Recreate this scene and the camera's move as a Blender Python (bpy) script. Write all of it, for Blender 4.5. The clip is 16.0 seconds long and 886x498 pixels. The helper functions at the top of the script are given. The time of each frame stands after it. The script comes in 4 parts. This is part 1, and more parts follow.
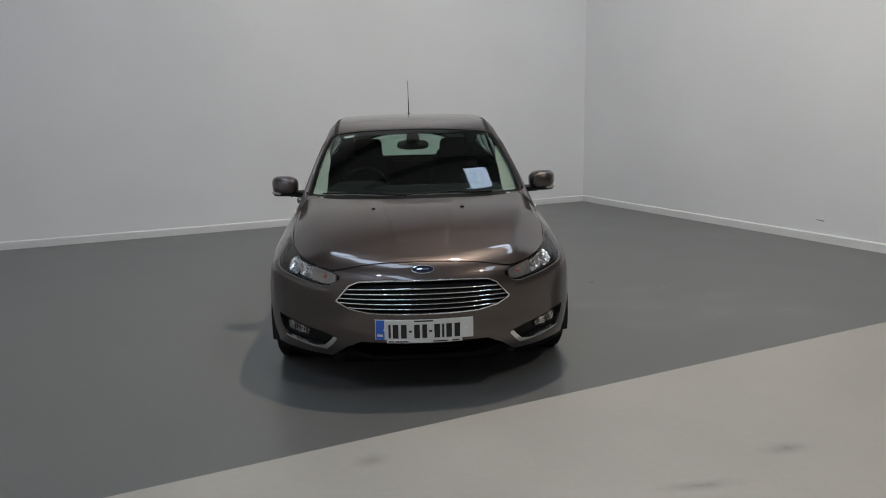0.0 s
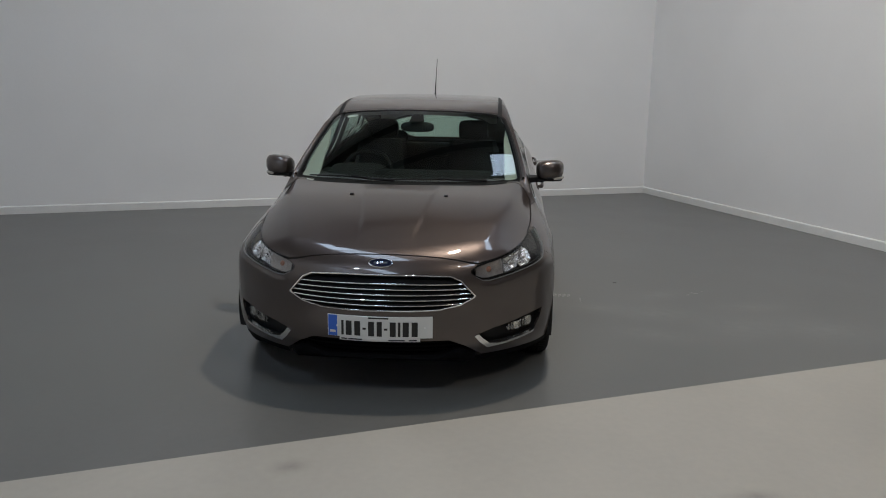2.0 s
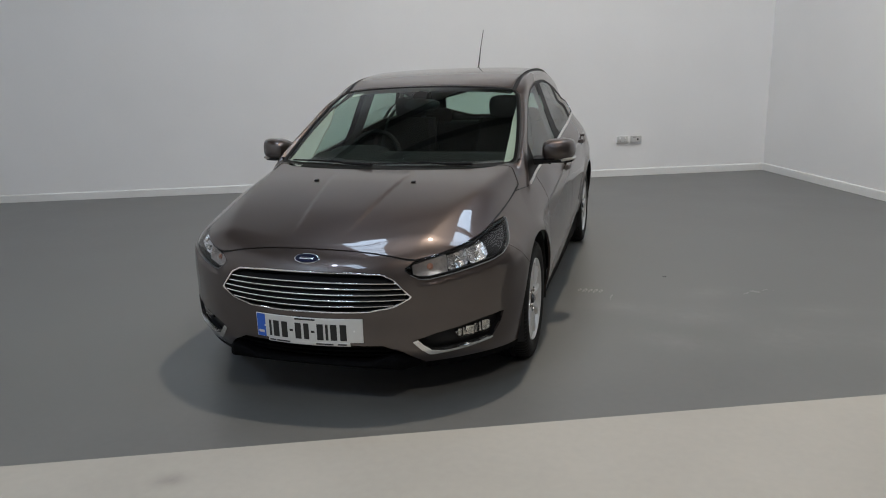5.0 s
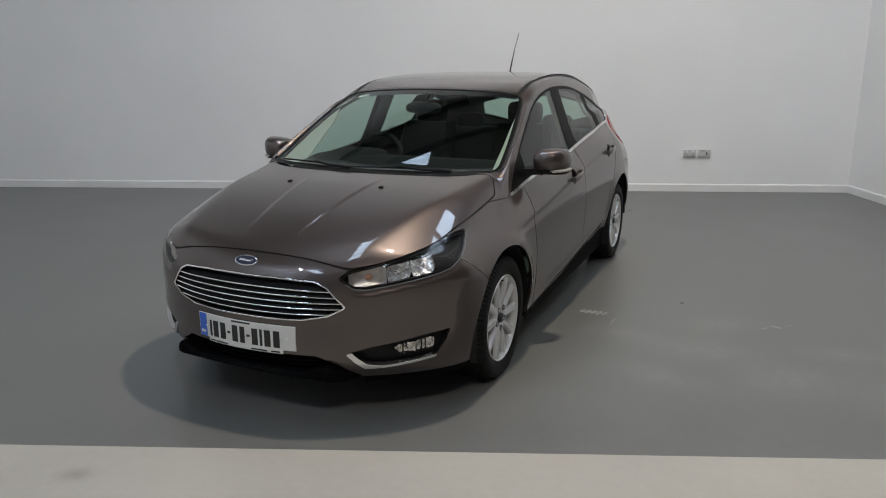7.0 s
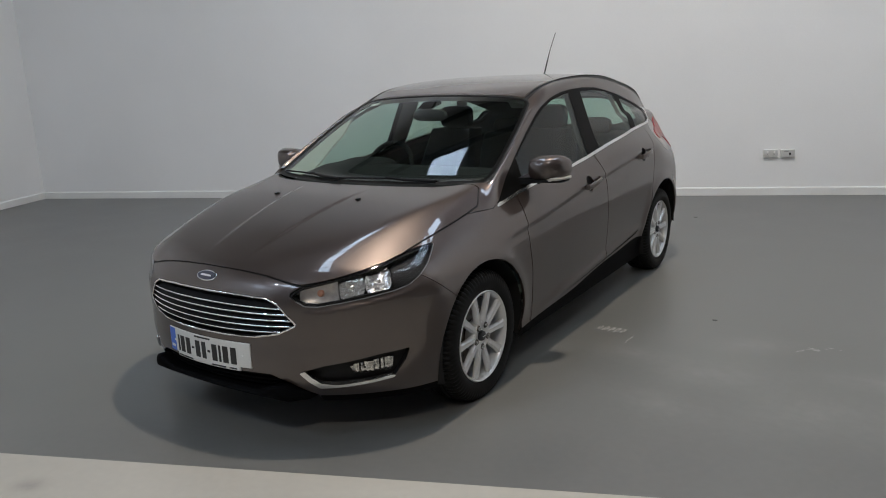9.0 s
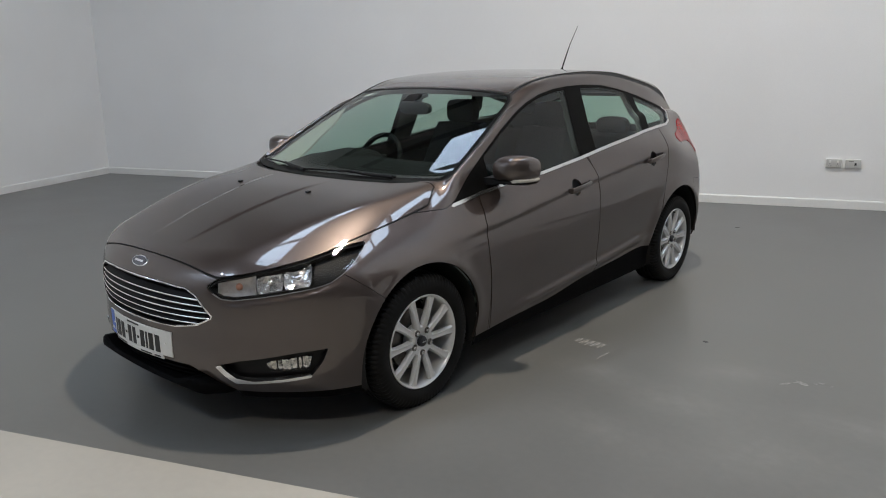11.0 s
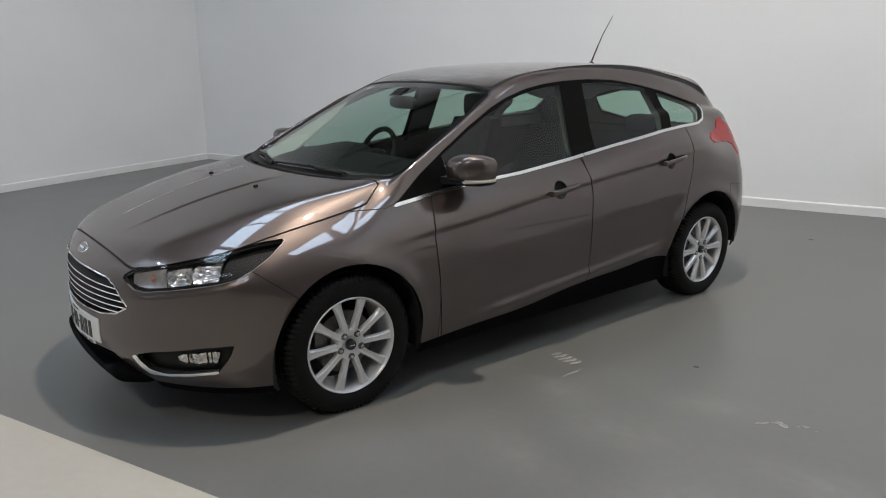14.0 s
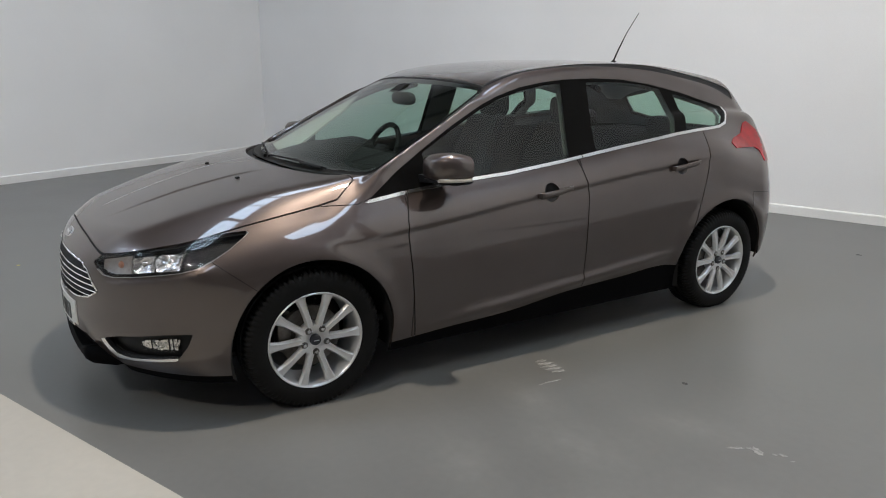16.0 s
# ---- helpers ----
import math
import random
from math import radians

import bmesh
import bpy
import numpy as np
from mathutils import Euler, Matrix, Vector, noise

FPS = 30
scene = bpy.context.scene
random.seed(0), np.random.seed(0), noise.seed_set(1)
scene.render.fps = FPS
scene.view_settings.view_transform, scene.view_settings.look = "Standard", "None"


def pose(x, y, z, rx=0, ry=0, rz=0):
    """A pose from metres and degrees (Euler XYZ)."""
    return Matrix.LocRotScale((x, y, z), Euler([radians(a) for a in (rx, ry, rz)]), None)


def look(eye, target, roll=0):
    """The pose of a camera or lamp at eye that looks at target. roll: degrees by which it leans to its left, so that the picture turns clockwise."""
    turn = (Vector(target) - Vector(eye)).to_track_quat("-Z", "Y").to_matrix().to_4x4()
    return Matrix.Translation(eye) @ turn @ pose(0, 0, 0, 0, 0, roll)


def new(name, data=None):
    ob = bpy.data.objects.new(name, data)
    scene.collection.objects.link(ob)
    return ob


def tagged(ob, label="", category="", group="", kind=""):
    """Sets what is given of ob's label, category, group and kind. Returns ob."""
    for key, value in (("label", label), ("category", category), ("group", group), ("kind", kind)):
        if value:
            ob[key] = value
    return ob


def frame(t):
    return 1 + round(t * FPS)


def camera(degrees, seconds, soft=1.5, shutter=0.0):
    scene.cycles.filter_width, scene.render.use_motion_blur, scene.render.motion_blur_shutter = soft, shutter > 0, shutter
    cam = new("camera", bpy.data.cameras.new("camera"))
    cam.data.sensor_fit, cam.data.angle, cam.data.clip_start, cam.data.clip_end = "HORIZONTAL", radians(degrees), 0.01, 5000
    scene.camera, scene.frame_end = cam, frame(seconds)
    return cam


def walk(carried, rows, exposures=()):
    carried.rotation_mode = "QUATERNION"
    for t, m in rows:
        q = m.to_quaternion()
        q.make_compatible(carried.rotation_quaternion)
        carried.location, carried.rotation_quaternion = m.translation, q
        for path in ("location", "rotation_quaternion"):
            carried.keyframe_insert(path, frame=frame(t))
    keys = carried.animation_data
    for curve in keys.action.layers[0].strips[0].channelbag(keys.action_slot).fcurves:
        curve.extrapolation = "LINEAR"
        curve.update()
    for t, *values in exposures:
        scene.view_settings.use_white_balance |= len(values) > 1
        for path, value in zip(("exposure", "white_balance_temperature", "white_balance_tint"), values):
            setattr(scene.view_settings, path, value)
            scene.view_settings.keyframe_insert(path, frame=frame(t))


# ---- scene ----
cam = camera(62.6, 16.0, soft=1.0)
PATH = [
    (0, (-0.109, -4.57, 1.526), (0.005, -2.61, 1.147), -1.1),
    (0.5, (0.021, -4.462, 1.53), (0.126, -2.505, 1.133), -0.0),
    (1, (0.169, -4.382, 1.518), (0.24, -2.431, 1.083), -0.9),
    (1.5, (0.34, -4.333, 1.536), (0.282, -2.382, 1.1), -0.1),
    (2, (0.523, -4.257, 1.535), (0.398, -2.308, 1.103), 0.8),
    (2.5, (0.677, -4.165, 1.518), (0.49, -2.228, 1.06), -0.5),
    (3, (0.857, -4.063, 1.53), (0.574, -2.135, 1.08), -1.1),
    (3.5, (0.977, -3.985, 1.523), (0.656, -2.065, 1.062), -1.3),
    (4, (1.163, -3.877, 1.507), (0.755, -1.976, 1.035), -1.4),
    (6.5, (1.864, -3.327, 1.504), (1.138, -1.529, 1.013), -0.7),
    (7, (2.039, -3.237, 1.488), (1.227, -1.472, 1.013), -0.1),
    (7.5, (2.158, -3.16, 1.485), (1.254, -1.438, 1.019), -1.1),
    (8, (2.301, -3.014, 1.495), (1.33, -1.323, 1.047), 0.1),
    (8.5, (2.41, -2.899, 1.484), (1.388, -1.24, 1.033), -1.3),
    (11, (2.951, -2.261, 1.477), (1.679, -0.793, 1.001), -0.4),
    (11.5, (3.01, -2.168, 1.479), (1.717, -0.718, 1.004), -0.7),
    (12, (3.104, -2.046, 1.479), (1.769, -0.634, 1.004), -0.7),
    (12.5, (3.22, -1.903, 1.478), (1.844, -0.537, 0.989), 0.3),
    (13, (3.304, -1.785, 1.474), (1.879, -0.471, 0.981), -1.3),
    (13.5, (3.369, -1.645, 1.473), (1.892, -0.381, 1.001), 0.2),
    (14, (3.431, -1.515, 1.479), (1.909, -0.315, 0.984), -0.2),
    (14.5, (3.515, -1.374, 1.475), (1.927, -0.259, 0.99), -0.5),
    (15, (3.58, -1.252, 1.483), (1.956, -0.191, 0.997), 0.5),
    (15.5, (3.652, -1.138, 1.472), (2.011, -0.102, 0.988), 1.1),
    (16, (3.654, -1.096, 1.478), (2.011, -0.072, 0.974), 0.7),
]
walk(cam, [(t, look(eye, target, roll)) for t, eye, target, roll in PATH],
     exposures=[(0.0, -0.13, 5730, 13), (2.0, -0.21, 5730, 13), (3.5, 0.01, 5730, 13), (7.0, 0.20, 5730, 13), (8.5, 0.21, 5730, 13), (11.0, 0.36, 5730, 13), (13.2, 0.39, 5730, 13), (14.5, 0.52, 5730, 13), (16.0, 0.56, 5730, 13)])

# ---- world and light ----
world = bpy.data.worlds.new("world")
scene.world = world
world.use_nodes = True
sky = world.node_tree.nodes.new("ShaderNodeTexSky")
sky.sky_type, sky.sun_disc, sky.sun_elevation, sky.sun_rotation = "NISHITA", False, radians(40), radians(200)
world.node_tree.links.new(sky.outputs[0], world.node_tree.nodes["Background"].inputs[0])
world.node_tree.nodes["Background"].inputs[1].default_value = 0.1


# ---- materials ----
def material(name, color, rough=0.5, metal=0.0, vary=0.0, scale=4.0, bump=0.0, grain=60.0, coat=0.0, spec=0.5, rough_vary=0.0, tint=None):
    """Principled surface whose colour varies at a large and a small scale, with a fine relief."""
    m = bpy.data.materials.new(name)
    m.use_nodes = True
    nodes, links = m.node_tree.nodes, m.node_tree.links
    b = nodes["Principled BSDF"]
    b.inputs["Base Color"].default_value = (*color, 1)
    b.inputs["Roughness"].default_value, b.inputs["Metallic"].default_value = rough, metal
    b.inputs["Coat Weight"].default_value, b.inputs["Coat Roughness"].default_value = coat, 0.03
    b.inputs["Specular IOR Level"].default_value = spec
    place = nodes.new("ShaderNodeTexCoord")
    big, small = nodes.new("ShaderNodeTexNoise"), nodes.new("ShaderNodeTexNoise")
    for n, s, detail in ((big, scale, 3), (small, grain, 1)):
        n.inputs["Scale"].default_value, n.inputs["Detail"].default_value = s, detail
        links.new(place.outputs["Object"], n.inputs["Vector"])
    if vary:
        both = nodes.new("ShaderNodeMath")
        both.operation = "MULTIPLY_ADD"
        links.new(small.outputs["Fac"], both.inputs[0])
        both.inputs[1].default_value = 0.35
        links.new(big.outputs["Fac"], both.inputs[2])
        span = nodes.new("ShaderNodeMapRange")
        span.inputs["From Min"].default_value, span.inputs["From Max"].default_value = 0.45, 0.9
        links.new(both.outputs[0], span.inputs["Value"])
        mix = nodes.new("ShaderNodeMix")
        mix.data_type = "RGBA"
        other = tint or color
        mix.inputs["A"].default_value = (*[c * (1 - vary) for c in color], 1)
        mix.inputs["B"].default_value = (*[min(c * (1 + vary), 1) for c in other], 1)
        links.new(span.outputs["Result"], mix.inputs["Factor"])
        links.new(mix.outputs["Result"], b.inputs["Base Color"])
        if rough_vary:
            r = nodes.new("ShaderNodeMapRange")
            r.inputs["To Min"].default_value, r.inputs["To Max"].default_value = rough - rough_vary, rough + rough_vary
            links.new(span.outputs["Result"], r.inputs["Value"])
            links.new(r.outputs["Result"], b.inputs["Roughness"])
    if bump:
        k = nodes.new("ShaderNodeBump")
        k.inputs["Strength"].default_value, k.inputs["Distance"].default_value = bump, 0.002
        links.new(small.outputs["Fac"], k.inputs["Height"])
        links.new(k.outputs["Normal"], b.inputs["Normal"])
    return m


def blots(m, spots, amount):
    """Scales a floor's colour by amount in soft stains and mottled patches at places (x, y, width, length, turn),
    broken up by noise.
    """
    nodes, links = m.node_tree.nodes, m.node_tree.links
    b = nodes["Principled BSDF"]
    place = nodes.new("ShaderNodeTexCoord")
    rough = nodes.new("ShaderNodeTexNoise")
    rough.inputs["Scale"].default_value, rough.inputs["Detail"].default_value = 14, 5
    links.new(place.outputs["Object"], rough.inputs["Vector"])
    total = None
    for x, y, w, l, turn in spots:
        fit = nodes.new("ShaderNodeMapping")
        fit.vector_type = "TEXTURE"
        fit.inputs["Location"].default_value, fit.inputs["Rotation"].default_value, fit.inputs["Scale"].default_value = (x, y, 0), (0, 0, radians(turn)), (w, l, 1)
        links.new(place.outputs["Object"], fit.inputs["Vector"])
        ball = nodes.new("ShaderNodeTexGradient")
        ball.gradient_type = "QUADRATIC_SPHERE"
        links.new(fit.outputs["Vector"], ball.inputs["Vector"])
        if total is None:
            total = ball.outputs["Fac"]
        else:
            add = nodes.new("ShaderNodeMath")
            links.new(total, add.inputs[0]), links.new(ball.outputs["Fac"], add.inputs[1])
            total = add.outputs[0]
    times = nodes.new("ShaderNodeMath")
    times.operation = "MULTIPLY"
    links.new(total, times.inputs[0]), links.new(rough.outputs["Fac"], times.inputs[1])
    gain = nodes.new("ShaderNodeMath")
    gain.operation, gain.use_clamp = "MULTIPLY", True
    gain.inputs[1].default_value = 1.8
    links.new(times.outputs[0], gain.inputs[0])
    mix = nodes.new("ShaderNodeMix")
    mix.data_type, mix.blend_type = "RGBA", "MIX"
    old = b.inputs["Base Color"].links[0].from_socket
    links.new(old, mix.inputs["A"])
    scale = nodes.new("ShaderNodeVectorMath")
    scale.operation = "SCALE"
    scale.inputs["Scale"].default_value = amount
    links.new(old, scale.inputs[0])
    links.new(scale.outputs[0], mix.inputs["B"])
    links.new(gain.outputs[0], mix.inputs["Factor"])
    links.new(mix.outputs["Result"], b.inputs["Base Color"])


def clear(name, tint, gloss_rough=0.0, least=0.05):
    """Thin pane: tinted clear glass with Fresnel gloss."""
    m = bpy.data.materials.new(name)
    m.use_nodes = True
    nodes, links = m.node_tree.nodes, m.node_tree.links
    nodes.remove(nodes["Principled BSDF"])
    see, gloss, mix, facing = (nodes.new("ShaderNode" + n) for n in ("BsdfTransparent", "BsdfGlossy", "MixShader", "LayerWeight"))
    see.inputs["Color"].default_value = (*tint, 1)
    gloss.inputs["Roughness"].default_value = gloss_rough
    facing.inputs["Blend"].default_value = 0.5
    power, lift = nodes.new("ShaderNodeMath"), nodes.new("ShaderNodeMath")
    power.operation, lift.operation = "POWER", "MULTIPLY_ADD"
    power.inputs[1].default_value, lift.inputs[1].default_value, lift.inputs[2].default_value = 4.5, 0.90, least
    links.new(facing.outputs["Facing"], power.inputs[0])
    links.new(power.outputs[0], lift.inputs[0])
    links.new(lift.outputs[0], mix.inputs[0])
    links.new(see.outputs[0], mix.inputs[1])
    links.new(gloss.outputs[0], mix.inputs[2])
    links.new(mix.outputs[0], nodes["Material Output"].inputs["Surface"])
    return m


def glowing(name, color, strength):
    m = bpy.data.materials.new(name)
    m.use_nodes = True
    b = m.node_tree.nodes["Principled BSDF"]
    b.inputs["Base Color"].default_value = (0.8, 0.8, 0.8, 1)
    b.inputs["Emission Color"].default_value = (*color, 1)
    b.inputs["Emission Strength"].default_value = strength
    return m


WALL = material("white_wall_paint", (0.82, 0.82, 0.82), 0.7, vary=0.03, scale=0.7, bump=0.12, grain=90)
# unseen walls, kept dark so the car's flank and nose catch less light
UNSEEN_SIDE_GREY = material("unseen_side_wall_grey", (0.11, 0.11, 0.115), 0.7, vary=0.05, scale=0.7, bump=0.12, grain=90)
UNSEEN_FRONT_GREY = material("unseen_front_wall_grey", (0.20, 0.20, 0.20), 0.7, vary=0.05, scale=0.7, bump=0.12, grain=90)
SKIRT = material("white_gloss_skirting", (0.78, 0.78, 0.77), 0.35, vary=0.04, scale=3, bump=0.05)
FLOOR = material("grey_epoxy_floor", (0.127, 0.127, 0.122), 0.34, vary=0.09, scale=1.3, bump=0.02, grain=25, rough_vary=0.03)
CONCRETE = material("pale_floor_paint", (0.370, 0.350, 0.308), 0.5, vary=0.07, scale=1.3, bump=0.03, grain=25, rough_vary=0.05)
blots(CONCRETE, [(-0.27, -1.56, 0.13, 0.09, 20), (1.58, -1.63, 0.20, 0.08, 10), (1.08, -1.91, 0.30, 0.06, 5)], 0.62)
# soft paler mottling on the grey floor, right of the car
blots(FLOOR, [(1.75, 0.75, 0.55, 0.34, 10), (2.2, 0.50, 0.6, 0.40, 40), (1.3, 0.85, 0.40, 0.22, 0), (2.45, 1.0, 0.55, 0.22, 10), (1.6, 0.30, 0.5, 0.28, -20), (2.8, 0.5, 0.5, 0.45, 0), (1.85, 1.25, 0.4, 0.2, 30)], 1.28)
CEILING = material("ceiling_sheet", (0.30, 0.31, 0.30), 0.7, vary=0.05)
STEEL = material("dark_roof_steel", (0.035, 0.035, 0.038), 0.6, vary=0.15)
PAINT = material("brown_grey_metallic_paint", (0.079, 0.063, 0.0575), 0.36, metal=0.76, vary=0.06, scale=3, grain=900, coat=1.0, bump=0.006)
for key, value in (("Specular Tint", (0.62, 0.57, 0.57, 1)), ("Coat IOR", 1.62), ("Coat Roughness", 0.012)):
    PAINT.node_tree.nodes["Principled BSDF"].inputs[key].default_value = value
GAP = material("panel_gap_black", (0.006, 0.006, 0.006), 0.8, vary=0.2)
GLOSS_BLACK = material("black_trim_film", (0.005, 0.005, 0.005), 0.35, vary=0.2, spec=0.03)
PLASTIC = material("black_grained_plastic", (0.008, 0.008, 0.009), 0.55, spec=0.2, vary=0.2, grain=60)
SILL_BLACK = material("black_sill_plastic", (0.003, 0.003, 0.0035), 0.6, spec=0.03, vary=0.2, grain=60)
RUBBER = material("tyre_rubber", (0.007, 0.007, 0.007), 0.6, spec=0.16, vary=0.25, scale=12, bump=0.2, grain=200)
CHROME = material("chrome", (0.88, 0.88, 0.88), 0.05, metal=1.0, vary=0.05)
BRIGHT = material("satin_bright_trim", (0.74, 0.74, 0.74), 0.24, metal=1.0, vary=0.05)
ALLOY = material("silver_alloy", (0.66, 0.66, 0.66), 0.34, metal=0.42, vary=0.06, scale=9, coat=0.4, bump=0.03)
SATIN = material("satin_silver_lining", (0.48, 0.48, 0.48), 0.38, metal=0.6, vary=0.1, scale=30)
LENS_GLINT = material("grey_lens_glint", (0.22, 0.22, 0.22), 0.3, metal=0.3, vary=0.1)
CHAMBER = material("grey_indicator_bowl", (0.40, 0.375, 0.36), 0.3, metal=0.6, vary=0.15, scale=40)
FACET = material("fluted_silver_reflector", (0.72, 0.72, 0.73), 0.26, metal=0.85, vary=0.05)
FOG_SILVER = material("dull_fluted_fog_reflector", (0.46, 0.46, 0.45), 0.22, metal=1.0, vary=0.5, scale=45, bump=0.6, grain=70)
IRON = material("brake_iron", (0.15, 0.14, 0.13), 0.45, metal=0.9, vary=0.3, scale=15)
GLASS = clear("green_tinted_glass", (0.73, 0.83, 0.775), 0.0, 0.065)
SIDE_GLASS = clear("side_glass", (0.58, 0.75, 0.67), 0.12, 0.046)
PRIVACY = clear("rear_side_glass", (0.58, 0.73, 0.655), 0.12, 0.046)
LENS = clear("clear_lens", (0.93, 0.93, 0.93), least=0.03)
AMBER = material("amber_bulb", (0.42, 0.21, 0.14), 0.35, vary=0.15, coat=0.5)
RED = material("red_lens", (0.27, 0.004, 0.006), 0.22, vary=0.25, scale=25, coat=0.12, spec=0.3)
TRIM = material("light_headliner", (0.48, 0.475, 0.44), 0.85, vary=0.06, grain=40)
GREY_TRIM = material("grey_pillar_trim", (0.10, 0.105, 0.10), 0.8, vary=0.08, grain=40)
DARK_TRIM = material("charcoal_interior", (0.014, 0.0155, 0.016), 0.65, vary=0.2, grain=40)
DASH = material("black_dashboard_skin", (0.007, 0.007, 0.0075), 0.75, spec=0.15, vary=0.2, grain=40)
CLOTH = material("charcoal_seat_cloth", (0.014, 0.016, 0.0165), 0.9, vary=0.15, scale=8, grain=30)
PLATE_WHITE = material("plate_white", (0.62, 0.62, 0.60), 0.3, vary=0.03, coat=0.3)
PLATE_BLUE = material("plate_blue", (0.03, 0.12, 0.55), 0.3, vary=0.05, coat=0.3)
INK = material("black_ink", (0.01, 0.01, 0.01), 0.4, vary=0.1)
CAP_BLACK = material("dark_cap_enamel", (0.012, 0.013, 0.018), 0.3, vary=0.1, coat=0.3)
BADGE_BLUE = material("badge_blue", (0.008, 0.012, 0.04), 0.12, vary=0.1, coat=1.0)
WHITE_PLASTIC = material("white_plastic", (0.75, 0.75, 0.73), 0.35, vary=0.03)
SOCKET_GREY = material("pale_grey_socket_plastic", (0.52, 0.52, 0.51), 0.4, vary=0.05)
INDICATOR = material("indicator_lens", (0.50, 0.47, 0.42), 0.15, vary=0.1, coat=0.6)
YELLOW = material("yellow_scrap", (0.60, 0.50, 0.10), 0.6, vary=0.15, scale=30)
GREY_MARK = material("scuffed_floor_mark", (0.25, 0.247, 0.238), 0.45, vary=0.3, scale=60)
DARK_MARK = material("dark_scuff", (0.05, 0.05, 0.05), 0.6, vary=0.3, scale=40)
SKYLIGHT = glowing("daylit_rooflight_sheet", (0.76, 0.90, 1.0), 5.5)


# ---- mesh builders ----
def part(name, bm, mat, parent=None, label="", smooth=True):
    """Links a bmesh as one mesh object under a thing or a part."""
    bmesh.ops.recalc_face_normals(bm, faces=bm.faces)
    me = bpy.data.meshes.new(name)
    bm.to_mesh(me)
    bm.free()
    if smooth:
        me.polygons.foreach_set("use_smooth", np.ones(len(me.polygons), bool))
        me.set_sharp_from_angle(angle=radians(38))
    me.materials.append(mat)
    ob = new(name, me)
    ob.parent = parent
    return tagged(ob, label) if label else ob


def box(size, at=(0, 0, 0), bevel=0.0, turn=(0, 0, 0), bm=None, segments=2):
    bm = bm or bmesh.new()
    m = pose(*at, *turn) @ Matrix.Diagonal((*size, 1))
    made = bmesh.ops.create_cube(bm, size=1, matrix=m)["verts"]
    if bevel:
        edges = list({e for v in made for e in v.link_edges})
        bmesh.ops.bevel(bm, geom=edges, offset=bevel, segments=segments, profile=0.5, affect="EDGES")
    return bm


def lathe(profile, count, bm=None, m=None, closed=False):
    """Turns (radius, height) pairs round the x axis."""
    bm = bm or bmesh.new()
    rings = []
    for k in range(count):
        a = 2 * math.pi * k / count
        ring = [bm.verts.new((x, r * math.cos(a), r * math.sin(a))) for r, x in profile]
        rings.append(ring)
    for a, b in zip(rings, rings[1:] + rings[:1]):
        steps = range(len(profile) if closed else len(profile) - 1)
        for i in steps:
            j = (i + 1) % len(profile)
            bm.faces.new((a[i], a[j], b[j], b[i]))
    bmesh.ops.remove_doubles(bm, verts=[v for r in rings for v in r], dist=1e-5)
    if m:
        bmesh.ops.transform(bm, matrix=m, verts=bm.verts)
    return bm


def tube(points, radii, count=8, bm=None):
    """A round bar through points."""
    bm = bm or bmesh.new()
    p = [Vector(q) for q in points]
    if not hasattr(radii, "__len__"):
        radii = [radii] * len(p)
    rings = []
    for i, q in enumerate(p):
        d = (p[min(i + 1, len(p) - 1)] - p[max(i - 1, 0)]).normalized()
        a = d.cross(Vector((0.13, 0.21, 0.97))).normalized()
        b = d.cross(a)
        rings.append([bm.verts.new(q + radii[i] * (math.cos(2 * math.pi * k / count) * a + math.sin(2 * math.pi * k / count) * b)) for k in range(count)])
    for r, s in zip(rings, rings[1:]):
        for k in range(count):
            bm.faces.new((r[k], r[(k + 1) % count], s[(k + 1) % count], s[k]))
    bm.faces.new(rings[0]), bm.faces.new(rings[-1][::-1])
    return bm


def loft(rings, bm=None, caps=True):
    """Skin over closed rings of equal length."""
    bm = bm or bmesh.new()
    made = [[bm.verts.new(p) for p in r] for r in rings]
    n = len(made[0])
    for a, b in zip(made, made[1:]):
        for k in range(n):
            bm.faces.new((a[k], a[(k + 1) % n], b[(k + 1) % n], b[k]))
    if caps:
        bm.faces.new(made[0]), bm.faces.new(made[-1][::-1])
    return bm


def slab(points, z0, z1, bm=None):
    """A prism over a plan outline."""
    bm = bm or bmesh.new()
    low, high = [bm.verts.new((x, y, z0)) for x, y in points], [bm.verts.new((x, y, z1)) for x, y in points]
    bm.faces.new(low[::-1]), bm.faces.new(high)
    for k in range(len(points)):
        j = (k + 1) % len(points)
        bm.faces.new((low[k], low[j], high[j], high[k]))
    return bm


def oval(center, rx, rz, power=2.0, count=24):
    """A closed superellipse ring in the xz plane at center."""
    ring = []
    for k in range(count):
        a = 2 * math.pi * k / count
        c, s = math.cos(a), math.sin(a)
        ring.append((center[0] + rx * math.copysign(abs(c) ** (2 / power), c), center[1], center[2] + rz * math.copysign(abs(s) ** (2 / power), s)))
    return ring


# ---- room ----
HEIGHT = 7.2
BACK_RIGHT, BACK_LEFT = Vector((2.87, 7.09)), Vector((-8.08, 2.76))
FRONT_LEFT, FRONT_RIGHT = Vector((-1.6, -10.4)), Vector((8.6, -7.0))
SIDE_TURN = Vector((4.947, 1.98))


def joint_y(x):
    return -1.216 + 0.416 * x


